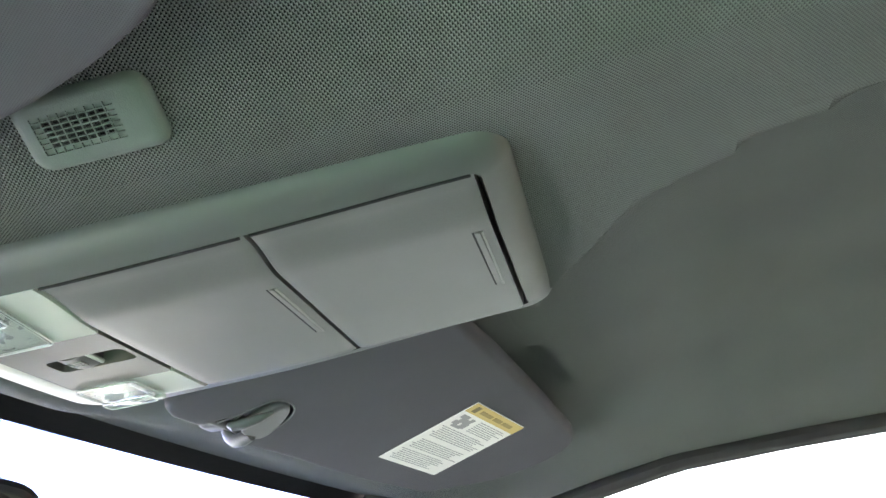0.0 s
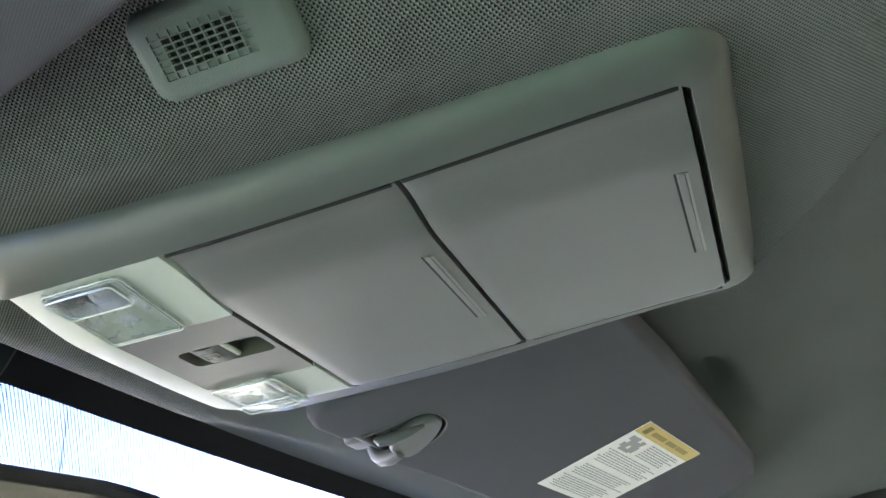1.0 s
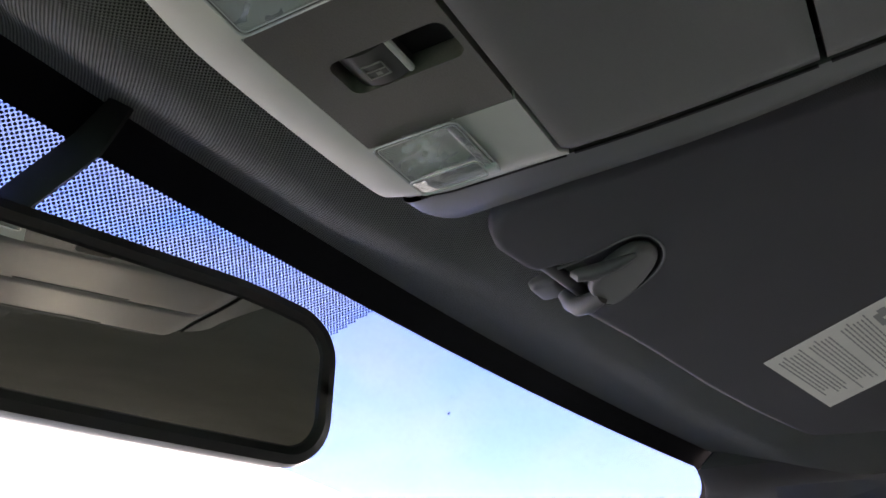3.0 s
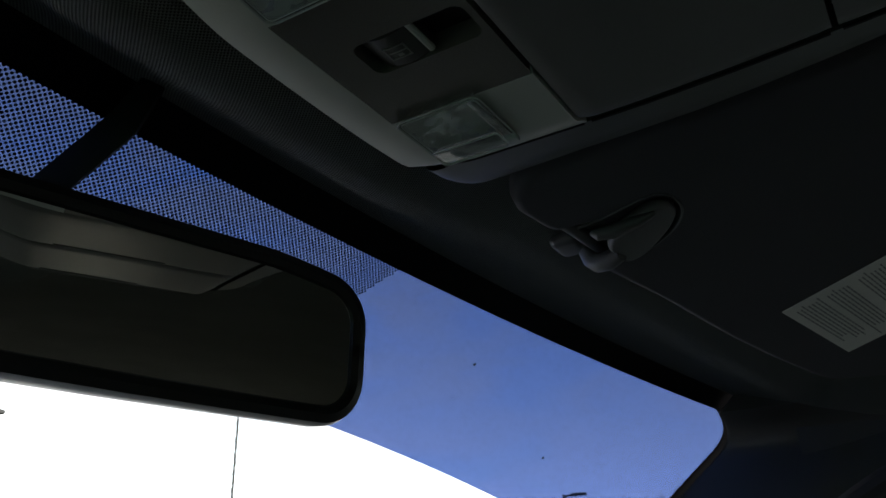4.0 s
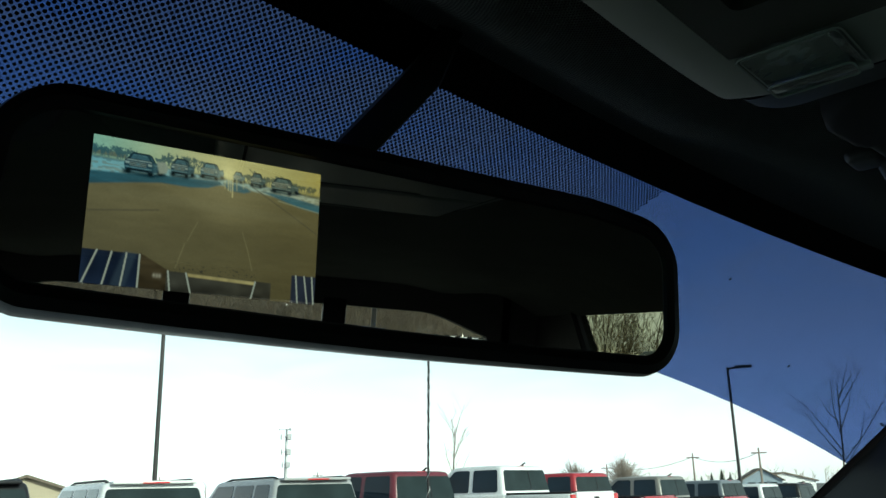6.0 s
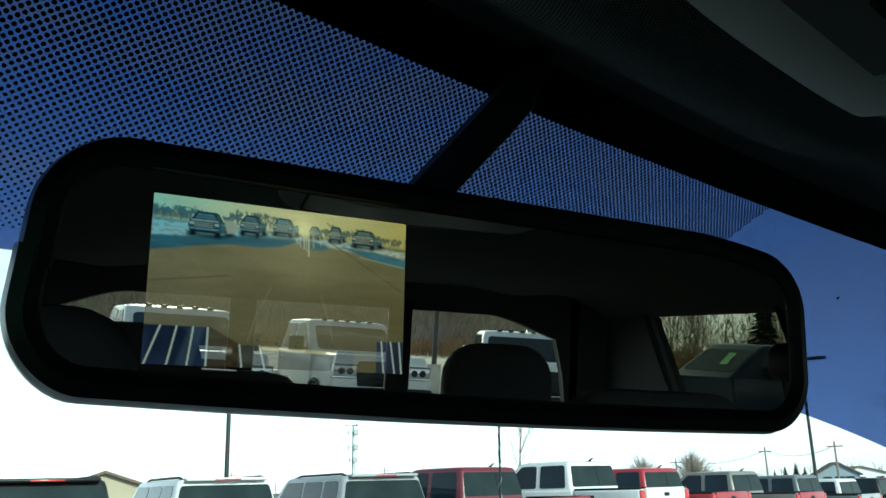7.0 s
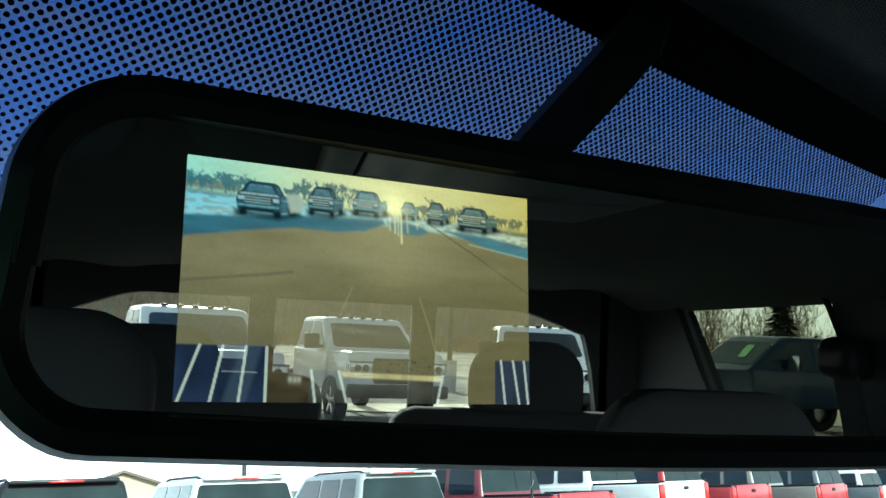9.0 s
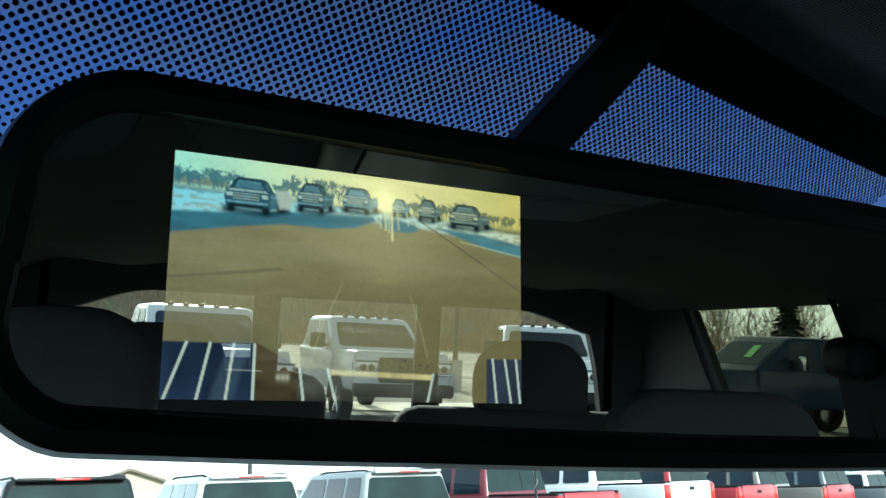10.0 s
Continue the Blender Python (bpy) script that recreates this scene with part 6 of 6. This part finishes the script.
tree_thing(49.0, 40, 1.67 + 40 * math.tan(radians(4.0)), 0.55, 11, "small bare young tree with upright twigs", 10, 0.011)
tree_thing(72.6, 48, 6.5, 0.8, 12, "bare young tree with spreading twigs", 10, 0.012)
tree_thing(60.0, 160, 8.0, 1.2, 13, "broad bare round-crowned tree far off", 14, 0.02)
tree_thing(57.0, 170, 7.5, 1.2, 14, "broad bare round-crowned tree far off", 14, 0.02)
tree_thing(42.9, 170, 5.8, 1.2, 15, "broad bare round-crowned tree far off", 12, 0.02)
tree_thing(38.0, 180, 5.2, 1.2, 16, "broad bare round-crowned tree far off", 12, 0.02)
tree_thing(20.5, 170, 6.0, 1.2, 17, "broad bare round-crowned tree far off", 12, 0.02)

def wood_height(x, y):
    """The woods stand lower beyond the tall fir."""
    return 0.45 if x > -0.655 * y else 1.0


bm = bmesh.new()
rw = random.Random(21)
for i in range(190):
    x = rw.uniform(-70, 150)
    y = -104 - rw.random() * 34
    bare_tree(bm, (x, y, 0), rw.uniform(8, 14) * wood_height(x, y), 0.75, 100 + i, 8, 0.010, False, 3)
woods = mesh_object("bare_woods", bm, PALE_BARK, False)
tagged(woods, "belt of bare winter trees behind the field", "woods", kind="stuff")


def twig_mass(name, label, material, count, place, length, width, lean):
    """Countless thin twigs, each a slim blade, gathered round many stems."""
    verts, faces = [], []
    for _ in range(count):
        x, y, z = place()
        l = length * rw.uniform(0.4, 1.5)
        d = Vector((rw.uniform(-lean, lean), rw.uniform(-lean, lean), rw.uniform(0.35, 1.0))).normalized() * l
        w = width * rw.uniform(0.5, 1.6)
        k = len(verts)
        bend = Vector((rw.uniform(-0.12, 0.12) * l, 0, rw.uniform(0, 0.1) * l))
        m = Vector((x, y, z)) + d * 0.55 + bend
        verts += [(x - w, y, z), (x + w, y, z), (m.x + w * 0.6, m.y, m.z), (m.x - w * 0.6, m.y, m.z), (x + d.x, y + d.y, z + d.z)]
        faces += [(k, k + 1, k + 2, k + 3), (k + 3, k + 2, k + 4)]
    me = bpy.data.meshes.new(name)
    me.from_pydata(verts, [], faces)
    me.materials.append(material)
    tagged(new(name, me), label, name.replace("_", " "), kind="stuff")


stems = [(rw.uniform(-110, 190), -102 - rw.random() * 36, rw.uniform(5, 11)) for _ in range(1300)]
def in_crown():
    x, y, h = rw.choice(stems)
    h *= wood_height(x, y)
    f = rw.random() ** 1.5
    return x + rw.gauss(0, 0.5 + 1.3 * f), y + rw.gauss(0, 0.5 + f), h * (0.08 + 0.86 * f)
twig_mass("woods_twigs", "haze of grey-brown bare twigs in the woods", PALE_BARK, 70000, in_crown, 1.8, 0.036, 0.7)
def far_back():
    x = rw.uniform(-60, 56)
    h = 10 + 3 * math.sin(x * 0.35) + 2 * math.sin(x * 1.3)
    return x, -146 - rw.random() * 20, h * rw.random()
twig_mass("far_woods", "dense grey-brown bare woods further back", PALE_BARK, 40000, far_back, 2.6, 0.14, 0.6)
def low_down():
    x = rw.uniform(-110, 190)
    return x, -94 - rw.random() * 14, rw.random() ** 2 * (1.2 + 0.8 * math.sin(x * 0.4))
twig_mass("brush", "thicket of dry orange-brown brush at the wood's edge", DRY_BRUSH, 20000, low_down, 1.2, 0.06, 0.6)


def fir(at, height, seed, label="dark green fir tree"):
    r = random.Random(seed)
    x, y = at
    v = thing("fir_tree", label, "tree", (x, y, 0), 0, "firs")
    part("trunk", tube([(x, y, 0), (x, y, height)], [height * 0.02, 0.01], 7), BARK, v)
    bm = bmesh.new()
    layers = 46
    for i in range(layers):
        reach = height * 0.23 * (1 - i / layers) ** 0.9 + 0.05
        for b in range(17):
            z = height * (0.10 + 0.89 * min(1, (i + r.uniform(-1.0, 1.0)) / layers))
            a = 2 * math.pi * (b + r.random() * 0.9) / 17
            l = reach * r.uniform(0.45, 1.2)
            d = Vector((math.cos(a), math.sin(a), 0))
            s = d.cross(Vector((0, 0, 1))) * l * 0.27
            o, tip = Vector((x, y, z)), Vector((x, y, z - l * r.uniform(0.15, 0.5))) + d * l
            mid = o.lerp(tip, 0.5) + Vector((0, 0, l * 0.05))
            g = [bm.verts.new(q) for q in (o, mid + s, tip, mid - s, mid - Vector((0, 0, l * 0.12)))]
            for q in ((0, 1, 2), (0, 2, 3), (0, 4, 1), (1, 4, 2), (2, 4, 3), (3, 4, 0)):
                bm.faces.new([g[n] for n in q])
    part("crown", bm, NEEDLE, v, smooth=False)


fir((26.9, -44.0), 6.4, 1, "tall dark fir standing before the bare woods")
fir((33.5, -47.0), 4.5, 2, "dark fir standing before the bare woods")
for i, (deg, dist, h) in enumerate(((65.3, 210, 4.6), (65.9, 215, 5.4), (66.4, 205, 4.4), (67.0, 210, 3.9), (64.7, 220, 4.0))):
    fir(bearing(deg, dist), h, 30 + i, "small dark fir far beyond the lot")

# low woods on the skyline ahead
bm = bmesh.new()
rf = random.Random(8)
for i in range(260):
    deg = rf.uniform(12, 80)
    x, y = bearing(deg, rf.uniform(230, 300))
    bare_tree(bm, (x, y, 0), rf.uniform(2.5, 5.5), 1.0, 500 + i, 4, 0.03, False, 3)
tagged(mesh_object("far_woods", bm, BARK, False), "low belt of bare trees on the skyline", "woods", kind="stuff")

SIDING = mat("tan_siding", (0.42, 0.36, 0.26), 0.8, stain=0.08, stain_scale=0.5)
ROOFING = mat("brown_shingles", (0.16, 0.13, 0.10), 0.9, grain=0.2, grain_scale=3)


def house(deg, dist, width, depth, eaves, ridge, turn, wall_mat, label):
    x, y = bearing(deg, dist)
    v = thing("house", label, "house", (0, 0, 0), 0)
    w, d = width / 2, depth / 2
    bm = bmesh.new()
    c = [(-w, -d, 0), (w, -d, 0), (w, d, 0), (-w, d, 0), (-w, -d, eaves), (w, -d, eaves), (w, d, eaves), (-w, d, eaves), (0, -d, ridge), (0, d, ridge)]
    g = [bm.verts.new(p) for p in c]
    for f in ((0, 1, 5, 8, 4), (2, 3, 7, 9, 6), (1, 2, 6, 5), (3, 0, 4, 7), (3, 2, 1, 0)):
        bm.faces.new([g[i] for i in f])
    part("wall", bm, wall_mat, v, smooth=False)
    for s in (-1, 1):
        part("roof", sheet(lambda t, q: (s * (w + 0.5) * t, q, ridge + 0.12 + (eaves - 0.25 - ridge) * t), (0, 1), (-d - 0.5, d + 0.5), (0, 0, -0.2)), ROOFING, v, "brown shingle roof")
    for i in (-0.55, 0.0, 0.55):
        win = part("window", new_box((i * w - 0.7, -d - 0.06, eaves * 0.35), (i * w + 0.7, -d + 0.04, eaves * 0.8), 0.03), CAR_GLASS, v, "dark window")
        part("window_frame", new_box((i * w - 0.8, -d - 0.04, eaves * 0.35 - 0.15), (i * w + 0.8, -d - 0.01, eaves * 0.35), 0.02), PAINTS["white"], win)
    v.matrix_world = pose(x, y, 0, 0, 0, turn)


house(24.0, 75, 10.5, 12, 1.7, 3.45, -28, SIDING, "tan gabled building with a brown roof behind the lot")
house(68.0, 180, 7, 9, 2.4, 4.4, -60, mat("blue_siding", (0.28, 0.34, 0.40), 0.8), "small blue-grey gabled house far off")
house(69.0, 185, 12, 8, 2.2, 3.6, -50, PAINTS["white"], "long white low building far off")


def utility_pole(deg, dist, height):
    x, y = bearing(deg, dist)
    v = thing("utility_pole", "thin wooden utility pole with a crossarm", "utility pole", (x, y, 0), 0, "utility poles")
    part("pole", tube([(x, y, 0), (x, y, height)], [0.2, 0.13], 6), BARK, v)
    part("crossarm", new_box((-1.2, -0.08, height - 0.9), (1.2, 0.08, height - 0.7), 0.01, 1, pose(x, y, 0, 0, 0, -deg)), BARK, v)
    return Vector((x, y, height - 0.7))


tips = [utility_pole(d, r, h) for d, r, h in ((40.6, 200, 6.6), (59.0, 190, 6.4), (64.3, 170, 7.4), (68.2, 150, 7.2), (31.0, 230, 7))]
for a, b in zip(tips[1:3], tips[2:4]):
    wire = thing("power_line", "thin dark power line between poles", "power line", a)
    part("wire", tube([a.lerp(b, t) - Vector((0, 0, 1.2 * 4 * t * (1 - t))) for t in span(0, 1, 8)], 0.05, 4), BLACK, wire)
